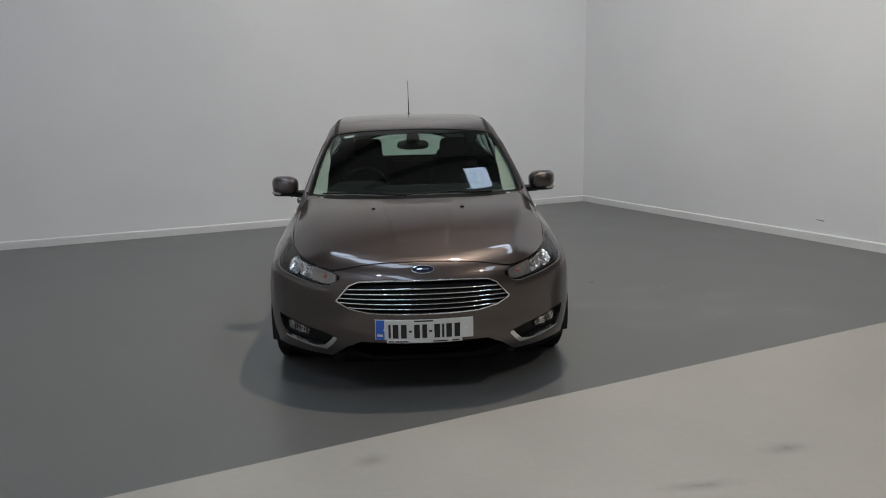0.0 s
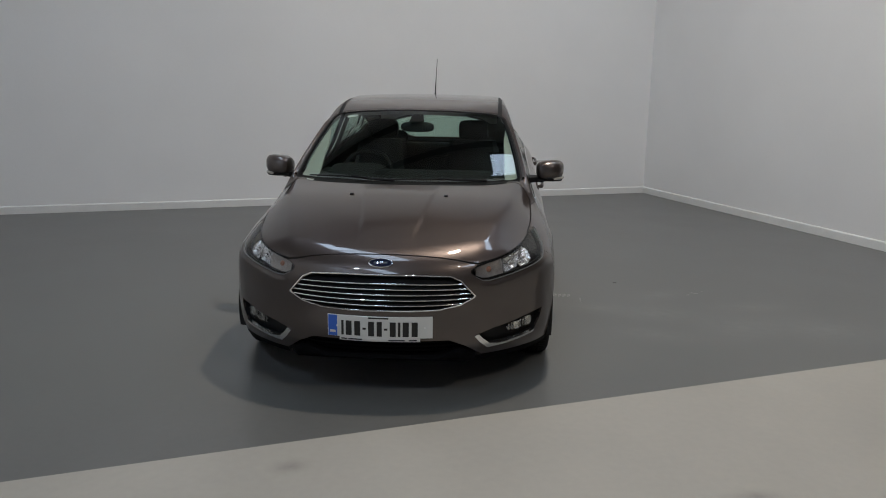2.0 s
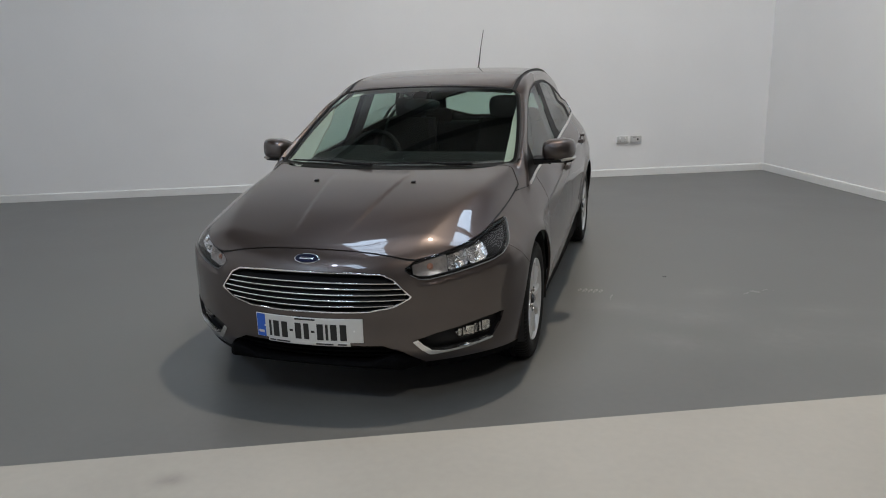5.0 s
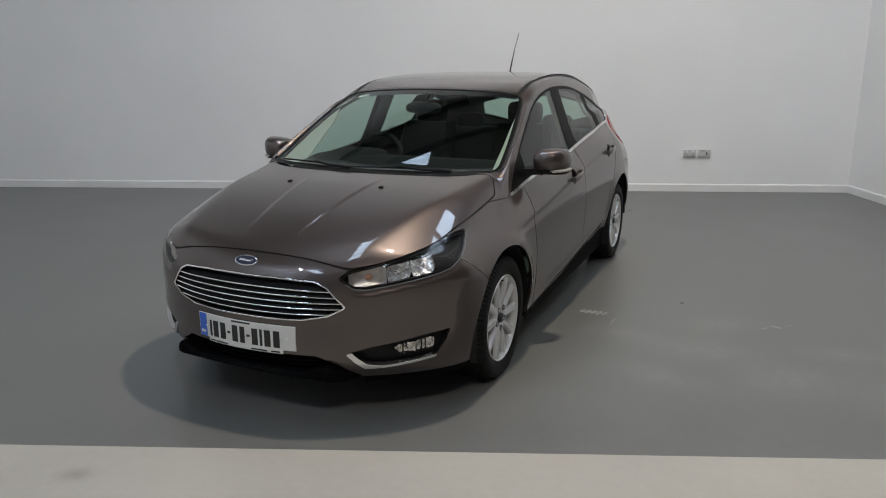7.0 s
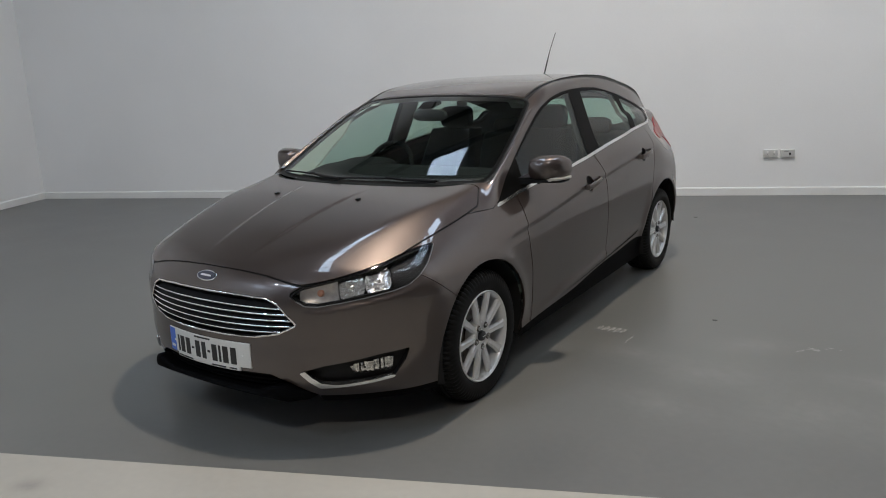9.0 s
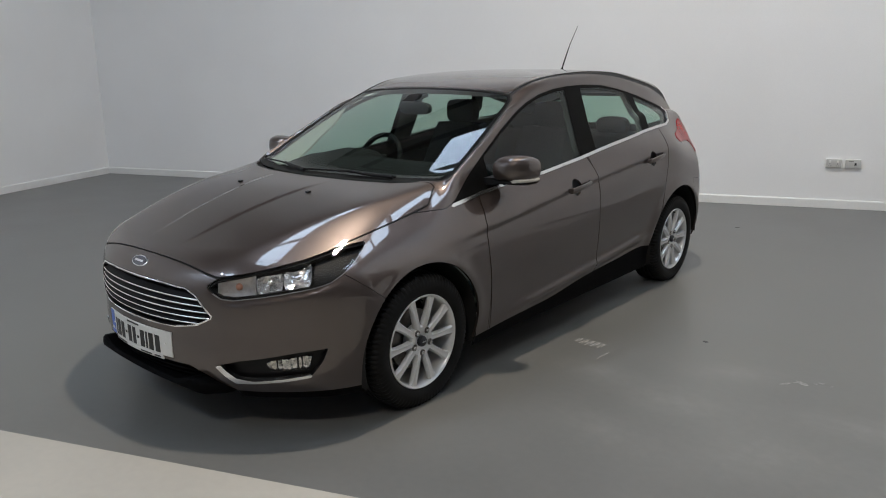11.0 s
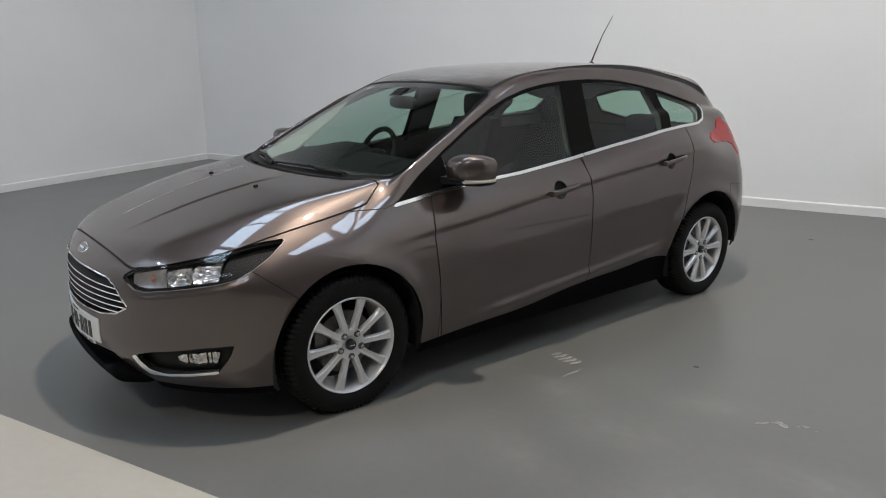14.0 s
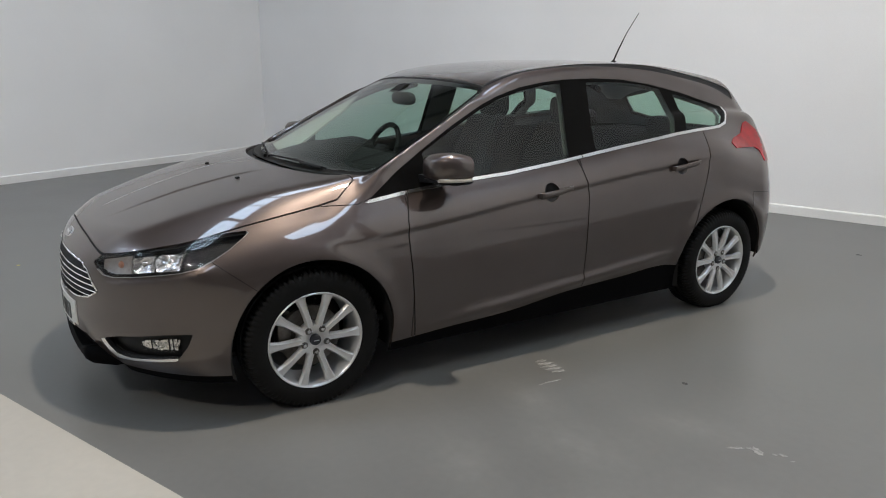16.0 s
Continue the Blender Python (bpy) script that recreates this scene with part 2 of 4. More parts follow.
def wall(name, a, b, label, mat=WALL):
    d = (b - a).normalized()
    out = Vector((-d.y, d.x))
    pts = [a - d * 0.2, b + d * 0.2, b + d * 0.2 + out * 0.2, a - d * 0.2 + out * 0.2]
    ob = part(name, slab([tuple(p) for p in pts], -0.05, HEIGHT + 0.1), mat, smooth=False)
    tagged(ob, label, "wall", kind="structure")
    inward = -out
    bm = bmesh.new()
    prof = [(0.0, 0.0), (0.018, 0.0), (0.018, 0.082), (0.013, 0.092), (0.0, 0.095)]
    ends = [[bm.verts.new((p.x + inward.x * o, p.y + inward.y * o, z)) for o, z in prof] for p in (a, b)]
    for k in range(len(prof)):
        j = (k + 1) % len(prof)
        bm.faces.new((ends[0][k], ends[0][j], ends[1][j], ends[1][k]))
    bm.faces.new(ends[0]), bm.faces.new(ends[1][::-1])
    tagged(part("baseboard", bm, SKIRT, smooth=False), "white painted skirting board along the wall foot", "baseboard", kind="structure")


wall("wall_back", BACK_LEFT, BACK_RIGHT, "plain white painted back wall")
wall("wall_right", BACK_RIGHT, SIDE_TURN, "plain white painted side wall")
# out of view: added in grey to darken reflections on the paintwork
wall("wall_side", SIDE_TURN, FRONT_RIGHT, "unseen dark grey side wall that dims the car flank", UNSEEN_SIDE_GREY)
wall("wall_front", FRONT_RIGHT, FRONT_LEFT, "unseen grey front wall that dims the car nose", UNSEEN_FRONT_GREY)
wall("wall_left", FRONT_LEFT, BACK_LEFT, "plain white painted side wall")

left_hit, right_hit = Vector((-5.54, joint_y(-5.54))), Vector((5.46, joint_y(5.46)))
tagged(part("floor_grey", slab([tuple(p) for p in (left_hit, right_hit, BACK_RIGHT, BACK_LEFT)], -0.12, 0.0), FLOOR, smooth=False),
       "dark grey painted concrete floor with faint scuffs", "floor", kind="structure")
tagged(part("floor_pale", slab([tuple(p) for p in (left_hit, FRONT_LEFT, FRONT_RIGHT, right_hit)], -0.12, 0.0), CONCRETE, smooth=False),
       "pale beige painted concrete floor strip", "floor", kind="structure")
tagged(part("ceiling", slab([(-10, -12), (10, -12), (10, 9), (-10, 9)], HEIGHT, HEIGHT + 0.1), CEILING, smooth=False), "grey sheet ceiling", "ceiling", kind="structure")


def rooflight(x, y, w, l, turn):
    root = tagged(new("rooflight"), "long translucent rooflight panel with dark bars", "rooflight", group="rooflights", kind="structure")
    root.matrix_basis = pose(x, y, HEIGHT, 0, 0, turn)
    part("panel", box((w, l, 0.02), (0, 0, -0.012)), SKYLIGHT, root, smooth=False)
    n = max(int(l / 1.5), 1)
    for k in range(n + 1):
        part("bar", box((w + 0.1, 0.06, 0.06), (0, -l / 2 + k * l / n, -0.03)), PLASTIC, root, smooth=False)
    return root


for spot in ((2.94, 2.68, 0.90, 4.1, 22), (-1.40, 0.42, 0.90, 5.5, 22), (-1.2, -7.6, 0.95, 3.0, 22), (4.9, -4.6, 0.95, 3.0, 22)):
    rooflight(*spot)


for k in range(-4, 5):
    mid = Vector((-0.5, 3.88 - 1.65 * k))
    beam = part("roof_beam", box((14.0, 0.10, 0.24), bevel=0.006), STEEL, smooth=False)
    beam.matrix_basis = pose(mid.x, mid.y, HEIGHT - 0.13, 0, 0, 21.6)
    tagged(beam, "dark steel purlin under the roof sheet", "roof beam", group="roof beams", kind="structure")


def high_bay(x, y, power, tone):
    """A warm lamp high over the floor."""
    root = tagged(new("high_bay_lamp"), "round high-bay lamp under the ceiling", "ceiling lamp", group="high-bay lamps")
    root.matrix_basis = pose(x, y, HEIGHT - 0.42)
    bell = lathe([(0.05, 0.40), (0.07, 0.30), (0.12, 0.22), (0.24, 0.05), (0.25, 0.0), (0.24, 0.0), (0.11, 0.21)], 32)
    bmesh.ops.transform(bell, matrix=pose(0, 0, 0, 0, -90, 0), verts=bell.verts)
    part("shade", bell, BRIGHT, root, "spun metal shade")
    data = bpy.data.lights.new("high_bay", "AREA")
    data.shape, data.size, data.energy, data.color = "DISK", 0.28, power, tone
    lamp = new("lamp_light", data)
    lamp.matrix_basis = pose(x, y, HEIGHT - 0.44)


for spot in ((1.08, 0.98, 240, (1.0, 0.84, 0.60)), (-2.4, -6.0, 75, (0.80, 0.92, 1.0)), (4.0, -5.2, 150, (1.0, 0.83, 0.58))):
    high_bay(*spot)


# ---- body surface of the car: origin on the floor under the front axle, nose towards -y ----
def spline(table, v):
    """Smooth curve through (position, value) pairs, evaluated on an array."""
    px, py = np.array(table, dtype=float).T
    m = np.gradient(py, px)
    v = np.clip(v, px[0], px[-1])
    i = np.clip(np.searchsorted(px, v, side="right") - 1, 0, len(px) - 2)
    h = px[i + 1] - px[i]
    t = (v - px[i]) / h
    return ((1 + 2 * t) * (1 - t) ** 2 * py[i] + t * (1 - t) ** 2 * h * m[i]
            + t * t * (3 - 2 * t) * py[i + 1] + t * t * (t - 1) * h * m[i + 1])


def smax(a, b, k):
    h = np.maximum(k - np.abs(a - b), 0) / k
    return np.maximum(a, b) + h * h * k * 0.25


def sstep(a, b, v):
    t = np.clip((v - a) / (b - a), 0, 1)
    return t * t * (3 - 2 * t)


BELT = [(-0.9, 0.80), (-0.3, 0.80), (0.0, 0.825), (0.29, 0.862), (0.73, 0.915), (1.05, 0.940), (1.56, 0.995), (2.25, 1.068), (2.6, 1.055), (2.9, 0.97), (3.4, 0.90)]
SHOULDER = [(-0.6, 0.62), (-0.3, 0.66), (-0.1, 0.735), (0.0, 0.797), (0.03, 0.822), (0.07, 0.852), (0.12, 0.878), (0.18, 0.893), (0.30, 0.900), (0.45, 0.896), (0.60, 0.882), (0.70, 0.866), (0.9, 0.845)]
WIDTH = [(-0.9, -0.055), (-0.5, -0.026), (-0.25, -0.010), (-0.1, 0.000), (0.1, 0.004), (0.5, 0.0), (1.2, 0.004), (2.2, 0.004), (2.65, 0.004), (3.0, -0.006), (3.5, -0.06)]
CREASE = [(0.2, 0.715), (0.67, 0.762), (1.16, 0.822), (1.34, 0.841), (2.2, 0.925), (2.6, 0.955)]
NOSE = [(0.1, -0.755), (0.18, -0.815), (0.26, -0.87), (0.35, -0.887), (0.45, -0.885), (0.53, -0.887), (0.62, -0.88), (0.7, -0.86), (0.76, -0.825), (0.85, -0.755)]
TAIL = [(0.15, 3.36), (0.22, 3.41), (0.35, 3.455), (0.6, 3.47), (0.7, 3.455), (0.8, 3.43), (0.95, 3.40), (1.1, 3.33), (1.2, 3.25), (1.37, 3.12), (1.6, 2.96)]
BONNET = [(-0.9, 0.655), (-0.82, 0.719), (-0.72, 0.757), (-0.6, 0.798), (-0.4, 0.860), (-0.136, 0.923), (0.13, 0.962), (0.5, 1.02), (1.2, 1.10), (2.0, 1.18), (2.8, 1.20), (3.5, 1.12)]
ROOF = [(0.4, 1.19), (0.7, 1.30), (0.95, 1.371), (1.15, 1.412), (1.35, 1.447), (1.65, 1.475), (2.0, 1.483), (2.3, 1.470), (2.6, 1.437), (2.9, 1.392), (3.2, 1.33)]
FOLD = [(-0.9, 0.42), (-0.76, 0.468), (-0.6, 0.512), (-0.36, 0.580), (-0.2, 0.620), (0.0, 0.655), (0.2, 0.690), (0.5, 0.735), (0.9, 0.78)]
FLANK = [(-0.9, 0.48), (-0.6, 0.42), (-0.3, 0.56), (0.0, 0.74), (0.3, 0.86)]
RIDGE = [(-0.35, 0.578), (-0.20, 0.584), (-0.04, 0.600), (0.175, 0.622), (0.30, 0.640), (0.42, 0.672)]
CROWN = 0.048
HUBS = ((0.0, 0.365), (2.648, 0.388))


def side_x(y, z):
    """Half width of the lower body."""
    w = spline(SHOULDER, spline(BELT, y) - z) + spline(WIDTH, y)
    c = z - spline(CREASE, y)
    w = w - 0.009 * sstep(0.012, -0.020, c) * sstep(-0.25, -0.02, c) * sstep(0.15, 0.45, y) * sstep(2.7, 2.3, y)
    w = w + 0.015 * np.exp(-((z - 0.322 - 0.085 * (y - 1.2)) / 0.030) ** 2) * sstep(0.5, 0.9, y) * sstep(2.35, 2.0, y)
    for hub, reach in HUBS:
        r = np.sqrt((y - hub) ** 2 + (z - 0.30) ** 2)
        w = w + (0.014 - 0.008 * sstep(0.1, -0.15, y)) * np.exp(-((r - reach) / 0.055) ** 2) * sstep(0.2, 0.4, z)
    return w


def body(x, y, z):
    """Below zero inside the painted shell."""
    x = np.abs(x)
    x2 = x * x
    lower = x - side_x(y, z)
    nose = spline(NOSE, z) + 0.38 * x2 + 0.30 * x2 * x2 - y
    tail = y - spline(TAIL, z) + 0.25 * x2 + 0.30 * x2 * x2
    crown = sstep(0.75, 0.25, y)
    fold = x - spline(FOLD, y)
    deck = (z - spline(BONNET, y) + crown * (CROWN * x2 + spline(FLANK, y) * (0.74 + 1.25 * np.maximum(fold, 0)) * (np.sqrt(fold * fold + 0.0007) + fold - 0.03) / 2)
            - 0.0045 * sstep(0.013, -0.013, x - 0.19 - 0.12 * (y + 0.2)) * sstep(-0.75, -0.45, y) * sstep(0.1, -0.15, y))
    low = smax(smax(lower, nose, 0.10), tail, 0.10)
    s = x + y
    step = z - spline(RIDGE, s)
    low = low + 0.008 * sstep(-0.006, 0.012, step) * sstep(0.12, 0.05, step) * sstep(-0.30, -0.18, s) * sstep(0.45, 0.36, s) * sstep(0.0, -0.1, y)
    low = smax(low, deck * 0.93, 0.05 + 0.05 * sstep(-0.2, -0.6, y) * sstep(0.62, 0.40, x))
    low = np.maximum(low, 0.16 - z)
    glass_side = (x - (0.800 - 0.36 * (z - 0.95) - 0.05 * (z - 0.95) ** 2 - 0.034 * ((y - 1.5) / 1.2) ** 2 - 0.03 * sstep(2.6, 3.1, y))) * 0.94
    screen = -0.4446 * (y - 0.13 - 0.33 * x2 - 0.05 * x2 * x2) + 0.8956 * (z - 0.958) + 0.012 * ((z - 1.16) / 0.22) ** 2
    edge = 0.722 - 0.030 * sstep(0.35, 0.70, y) - 0.055 * sstep(0.60, 1.05, y)
    screen = screen - 0.036 * sstep(-0.004, 0.026, x - edge) * sstep(0.24, 0.42, y) * sstep(1.06, 0.88, y)
    roof = (z - spline(ROOF, y) + 0.032 * x2 + 0.055 * x2 * x2) * 0.97
    cabin = smax(glass_side, roof, 0.034 + 0.056 * sstep(2.1, 2.7, y))
    cabin = smax(cabin, screen, 0.032)
    cabin = smax(cabin, tail * 0.9 + 0.10 * sstep(0.95, 1.3, z) * x2, 0.10)
    cabin = np.maximum(cabin, 0.7 - z)
    return -smax(-low, -cabin, 0.015 + 0.025 * sstep(0.66, 0.74, x) * sstep(0.55, 0.38, y))


# ---- mesh tools ----
def shell_mesh(h):
    """Quads on the zero surface of body(), with outward normals, as triangles (V, N, F)."""
    lo = np.array((-0.98, -0.93, 0.13))
    nx, ny, nz = 157, int(4.48 / h), int(1.40 / h)
    gx, gy, gz = lo[0] + h * np.arange(nx), lo[1] + h * np.arange(ny), lo[2] + h * np.arange(nz)
    f = body(gx[:, None, None], gy[None, :, None], gz[None, None, :]) + 1e-7
    inside = f < 0
    count = sum(inside[i:nx - 1 + i, j:ny - 1 + j, k:nz - 1 + k].astype(np.int8) for i in (0, 1) for j in (0, 1) for k in (0, 1))
    cells = np.argwhere((count > 0) & (count < 8))
    index = np.full((nx - 1, ny - 1, nz - 1), -1, np.int32)
    index[tuple(cells.T)] = np.arange(len(cells))
    total, hits = np.zeros((len(cells), 3)), np.zeros(len(cells))
    for axis in range(3):
        step = np.eye(3, dtype=int)[axis]
        others = [np.eye(3, dtype=int)[a] for a in range(3) if a != axis]
        for i in (0, 1):
            for j in (0, 1):
                a = cells + i * others[0] + j * others[1]
                fa, fb = f[tuple(a.T)], f[tuple((a + step).T)]
                cross = (fa < 0) != (fb < 0)
                t = np.where(cross, fa / np.where(cross, fa - fb, 1), 0)
                total += np.where(cross[:, None], a + t[:, None] * step, 0)
                hits += cross
    v = lo + h * total / hits[:, None]

    def slope(p, e=0.003):
        return np.stack([(body(*(p + e * d).T) - body(*(p - e * d).T)) / (2 * e) for d in np.eye(3)], 1)

    for _ in range(2):
        g = slope(v)
        v -= np.clip(body(*v.T)[:, None] * g / np.maximum((g * g).sum(1, keepdims=True), 0.2), -h, h)
    g = slope(v)
    n = g / np.linalg.norm(g, axis=1, keepdims=True)
    faces = []
    for axis in range(3):
        step = np.eye(3, dtype=int)[axis]
        b, c = (np.eye(3, dtype=int)[(axis + 1) % 3], np.eye(3, dtype=int)[(axis + 2) % 3])
        sl = [slice(0, s - (1 if a == axis else 0)) for a, s in enumerate(f.shape)]
        sh = [slice(1 if a == axis else 0, s) for a, s in enumerate(f.shape)]
        edge = np.argwhere(inside[tuple(sl)] != inside[tuple(sh)])
        edge = edge[((edge - b >= 0) & (edge - c >= 0)).all(1)]
        edge = edge[(edge < np.array(index.shape)).all(1)]
        q = np.stack([index[tuple((edge - b - c).T)], index[tuple((edge - c).T)], index[tuple(edge.T)], index[tuple((edge - b).T)]], 1)
        q = q[(q >= 0).all(1)]
        faces.append(q)
    q = np.concatenate(faces)
    mid = np.cross(v[q[:, 2]] - v[q[:, 0]], v[q[:, 3]] - v[q[:, 1]])
    flip = (mid * n[q].mean(1)).sum(1) < 0
    q[flip] = q[flip][:, ::-1]
    return v, n, np.concatenate([q[:, [0, 1, 2]], q[:, [0, 2, 3]]])


def tidy(v, n, f):
    keep, inv = np.unique(f, return_inverse=True)
    return v[keep], n[keep], inv.reshape(-1, 3)


def split(mesh, d):
    """Cuts a mesh where d(x, y, z) is zero: the piece below zero and the piece above."""
    v, n, f = mesh
    if not len(f):
        return mesh, mesh
    val = d(np.abs(v[:, 0]), v[:, 1], v[:, 2])
    val = np.where(np.abs(val) < 2e-4, 2e-4, val)
    neg = val < 0
    k = neg[f].sum(1)
    inner, outer, crossing = f[k == 3], f[k == 0], f[(k == 1) | (k == 2)]
    if len(crossing):
        lone_neg = neg[crossing].sum(1) == 1
        lone = np.argmax(neg[crossing] == lone_neg[:, None], 1)
        tri = np.stack([crossing[np.arange(len(crossing)), (lone + i) % 3] for i in range(3)], 1)
        edges = np.concatenate([tri[:, [0, 1]], tri[:, [0, 2]]])
        key, inv = np.unique(np.sort(edges, 1), axis=0, return_inverse=True)
        inv = inv.ravel()
        a, b = key.T
        t = (val[a] / (val[a] - val[b]))[:, None]
        base = len(v)
        v = np.concatenate([v, v[a] + t * (v[b] - v[a])])
        m = n[a] + t * (n[b] - n[a])
        n = np.concatenate([n, m / np.linalg.norm(m, axis=1, keepdims=True)])
        p, q = base + inv[:len(tri)], base + inv[len(tri):]
        tip = np.stack([tri[:, 0], p, q], 1)
        rest = np.concatenate([np.stack([p, tri[:, 1], tri[:, 2]], 1), np.stack([p, tri[:, 2], q], 1)])
        both = np.concatenate([lone_neg, lone_neg])
        inner = np.concatenate([inner, tip[lone_neg], rest[~both]])
        outer = np.concatenate([outer, tip[~lone_neg], rest[both]])
    return tidy(v, n, inner), tidy(v, n, outer)


def outline(points, u, w):
    """Signed distance to a closed 2D outline, below zero inside."""
    p = np.array(points, dtype=float)
    best, inside = np.full(np.shape(u), 9.0), np.zeros(np.shape(u), bool)
    for (ax, ay), (bx, by) in zip(p, np.roll(p, -1, 0)):
        ex, ey = bx - ax, by - ay
        t = np.clip(((u - ax) * ex + (w - ay) * ey) / (ex * ex + ey * ey), 0, 1)
        best = np.minimum(best, np.hypot(u - ax - t * ex, w - ay - t * ey))
        inside ^= ((ay > w) != (by > w)) & (u < ax + (w - ay) * ex / (ey if ey else 1e-9))
    return np.where(inside, -best, best)


def line(points, u, w):
    """Distance to an open 2D polyline."""
    best = np.full(np.shape(u), 9.0)
    for (ax, ay), (bx, by) in zip(points[:-1], points[1:]):
        ex, ey = bx - ax, by - ay
        t = np.clip(((u - ax) * ex + (w - ay) * ey) / (ex * ex + ey * ey), 0, 1)
        best = np.minimum(best, np.hypot(u - ax - t * ex, w - ay - t * ey))
    return best


def rounded(points, turns=2):
    """Corner-cut outline of a few points."""
    p = np.array(points, dtype=float)
    for _ in range(turns):
        q = np.roll(p, -1, 0)
        p = np.stack([0.75 * p + 0.25 * q, 0.25 * p + 0.75 * q], 1).reshape(-1, 2)
    return p


def sides(mesh):
    """The two halves of a mesh, x above and below zero, by faces."""
    v, n, f = mesh
    left = v[f][:, :, 0].mean(1) > 0
    return tidy(v, n, f[left]), tidy(v, n, f[~left])


def shifted(mesh, depth):
    v, n, f = mesh
    return v + depth * n, n, f


def skin(name, mesh, material, parent, label="", own=True):
    """One mesh object from (V, N, F) with the surface's own normals."""
    v, n, f = mesh
    me = bpy.data.meshes.new(name)
    me.vertices.add(len(v)), me.loops.add(f.size), me.polygons.add(len(f))
    me.vertices.foreach_set("co", v.ravel())
    me.loops.foreach_set("vertex_index", f.ravel().astype(np.int32))
    me.polygons.foreach_set("loop_start", np.arange(0, f.size, 3, dtype=np.int32))
    me.update(calc_edges=True)
    me.validate()
    me.polygons.foreach_set("use_smooth", np.ones(len(me.polygons), bool))
    if own and len(me.vertices) == len(n):
        me.normals_split_custom_set_from_vertices(n.tolist())
    me.materials.append(material)
    ob = new(name, me)
    ob.parent = parent
    return tagged(ob, label) if label else ob


def islands(mesh):
    """The connected pieces of a mesh."""
    v, n, f = mesh
    mark = np.arange(len(v))
    while True:
        low = mark[f].min(1)
        fresh = mark.copy()
        for c in range(3):
            np.minimum.at(fresh, f[:, c], low)
        fresh = fresh[fresh]
        if (fresh == mark).all():
            break
        mark = fresh
    return [tidy(v, n, f[mark[f[:, 0]] == m]) for m in np.unique(mark[f[:, 0]])]


def walls_of(mesh, depth, rim_only=False):
    """A rim along the open border of a mesh, going in by depth: gives a cut panel its thickness."""
    v, n, f = mesh
    e = np.concatenate([f[:, [0, 1]], f[:, [1, 2]], f[:, [2, 0]]])
    key, inv, cnt = np.unique(np.sort(e, 1), axis=0, return_inverse=True, return_counts=True)
    rim = e[cnt[inv.ravel()] == 1]
    if not len(rim):
        return mesh
    used, at = np.unique(rim, return_inverse=True)
    at = at.reshape(-1, 2)
    b = len(used)
    vv = np.concatenate([v[used], v[used] - depth * n[used]])
    a0, a1 = at.T
    ff = np.concatenate([np.stack([a1, a0, a0 + b], 1), np.stack([a1, a0 + b, a1 + b], 1)])
    nn = np.cross(vv[ff[:, 1]] - vv[ff[:, 0]], vv[ff[:, 2]] - vv[ff[:, 0]])
    m = np.zeros_like(vv)
    for c in range(3):
        np.add.at(m, ff[:, c], nn)
    m /= np.maximum(np.linalg.norm(m, axis=1, keepdims=True), 1e-12)
    if rim_only:
        return vv, m, ff
    return np.concatenate([v, vv]), np.concatenate([n, m]), np.concatenate([f, ff + len(v)])

# ---- car: outlines on the body surface ----
HEADLIGHT = [(-0.360, 0.655), (-0.285, 0.686), (-0.15, 0.706), (-0.045, 0.720), (0.095, 0.738), (0.21, 0.752), (0.30, 0.767), (0.41, 0.783), (0.545, 0.792), (0.520, 0.764), (0.478, 0.727),
             (0.415, 0.692), (0.342, 0.664), (0.26, 0.650), (0.175, 0.640), (0.07, 0.628), (-0.04, 0.617), (-0.20, 0.602), (-0.270, 0.607), (-0.315, 0.626)]
FOG = [(-0.33, 0.327), (-0.186, 0.356), (-0.02, 0.373), (0.136, 0.391), (0.318, 0.403), (0.286, 0.35), (0.212, 0.284), (0.071, 0.270), (-0.092, 0.259), (-0.215, 0.256), (-0.275, 0.286)]
FOG_LAMP = [(-0.045, 0.341), (0.08, 0.354), (0.224, 0.369), (0.206, 0.314), (-0.015, 0.307)]
GRILLE = [(0.472, 0.530), (0.395, 0.618), (0.345, 0.641), (0.20, 0.648), (-0.2, 0.648), (-0.345, 0.641), (-0.395, 0.618), (-0.472, 0.530),
          (-0.395, 0.490), (-0.29, 0.470), (-0.15, 0.466), (0.15, 0.466), (0.29, 0.470), (0.395, 0.490)]
INTAKE = [(0.0, 0.318), (0.34, 0.314), (0.42, 0.276), (0.50, 0.212), (0.50, 0.10), (-0.50, 0.10), (-0.50, 0.212), (-0.42, 0.276), (-0.34, 0.314)]
BONNET_EDGE = [(-0.12, -0.790), (0.12, -0.790), (0.34, -0.780), (0.46, -0.764), (0.508, -0.738), (0.60, -0.672), (0.67, -0.588), (0.712, -0.48), (0.732, -0.346),
               (0.752, -0.215), (0.760, -0.08), (0.762, 0.05), (0.762, 0.155), (0.762, 0.162), (0.759, 0.169), (0.718, 0.252), (0.713, 0.260), (0.706, 0.262), (0.655, 0.262), (0.55, 0.163), (0.245, 0.085), (-0.2, 0.07)]
SCREEN = [(-0.25, 0.128), (0.0, 0.118), (0.25, 0.128), (0.5, 0.195), (0.66, 0.285), (0.716, 0.335), (0.705, 0.49), (0.674, 0.71), (0.637, 0.90), (0.600, 1.040),
          (0.52, 1.045), (0.2, 1.018), (-0.2, 1.018)]
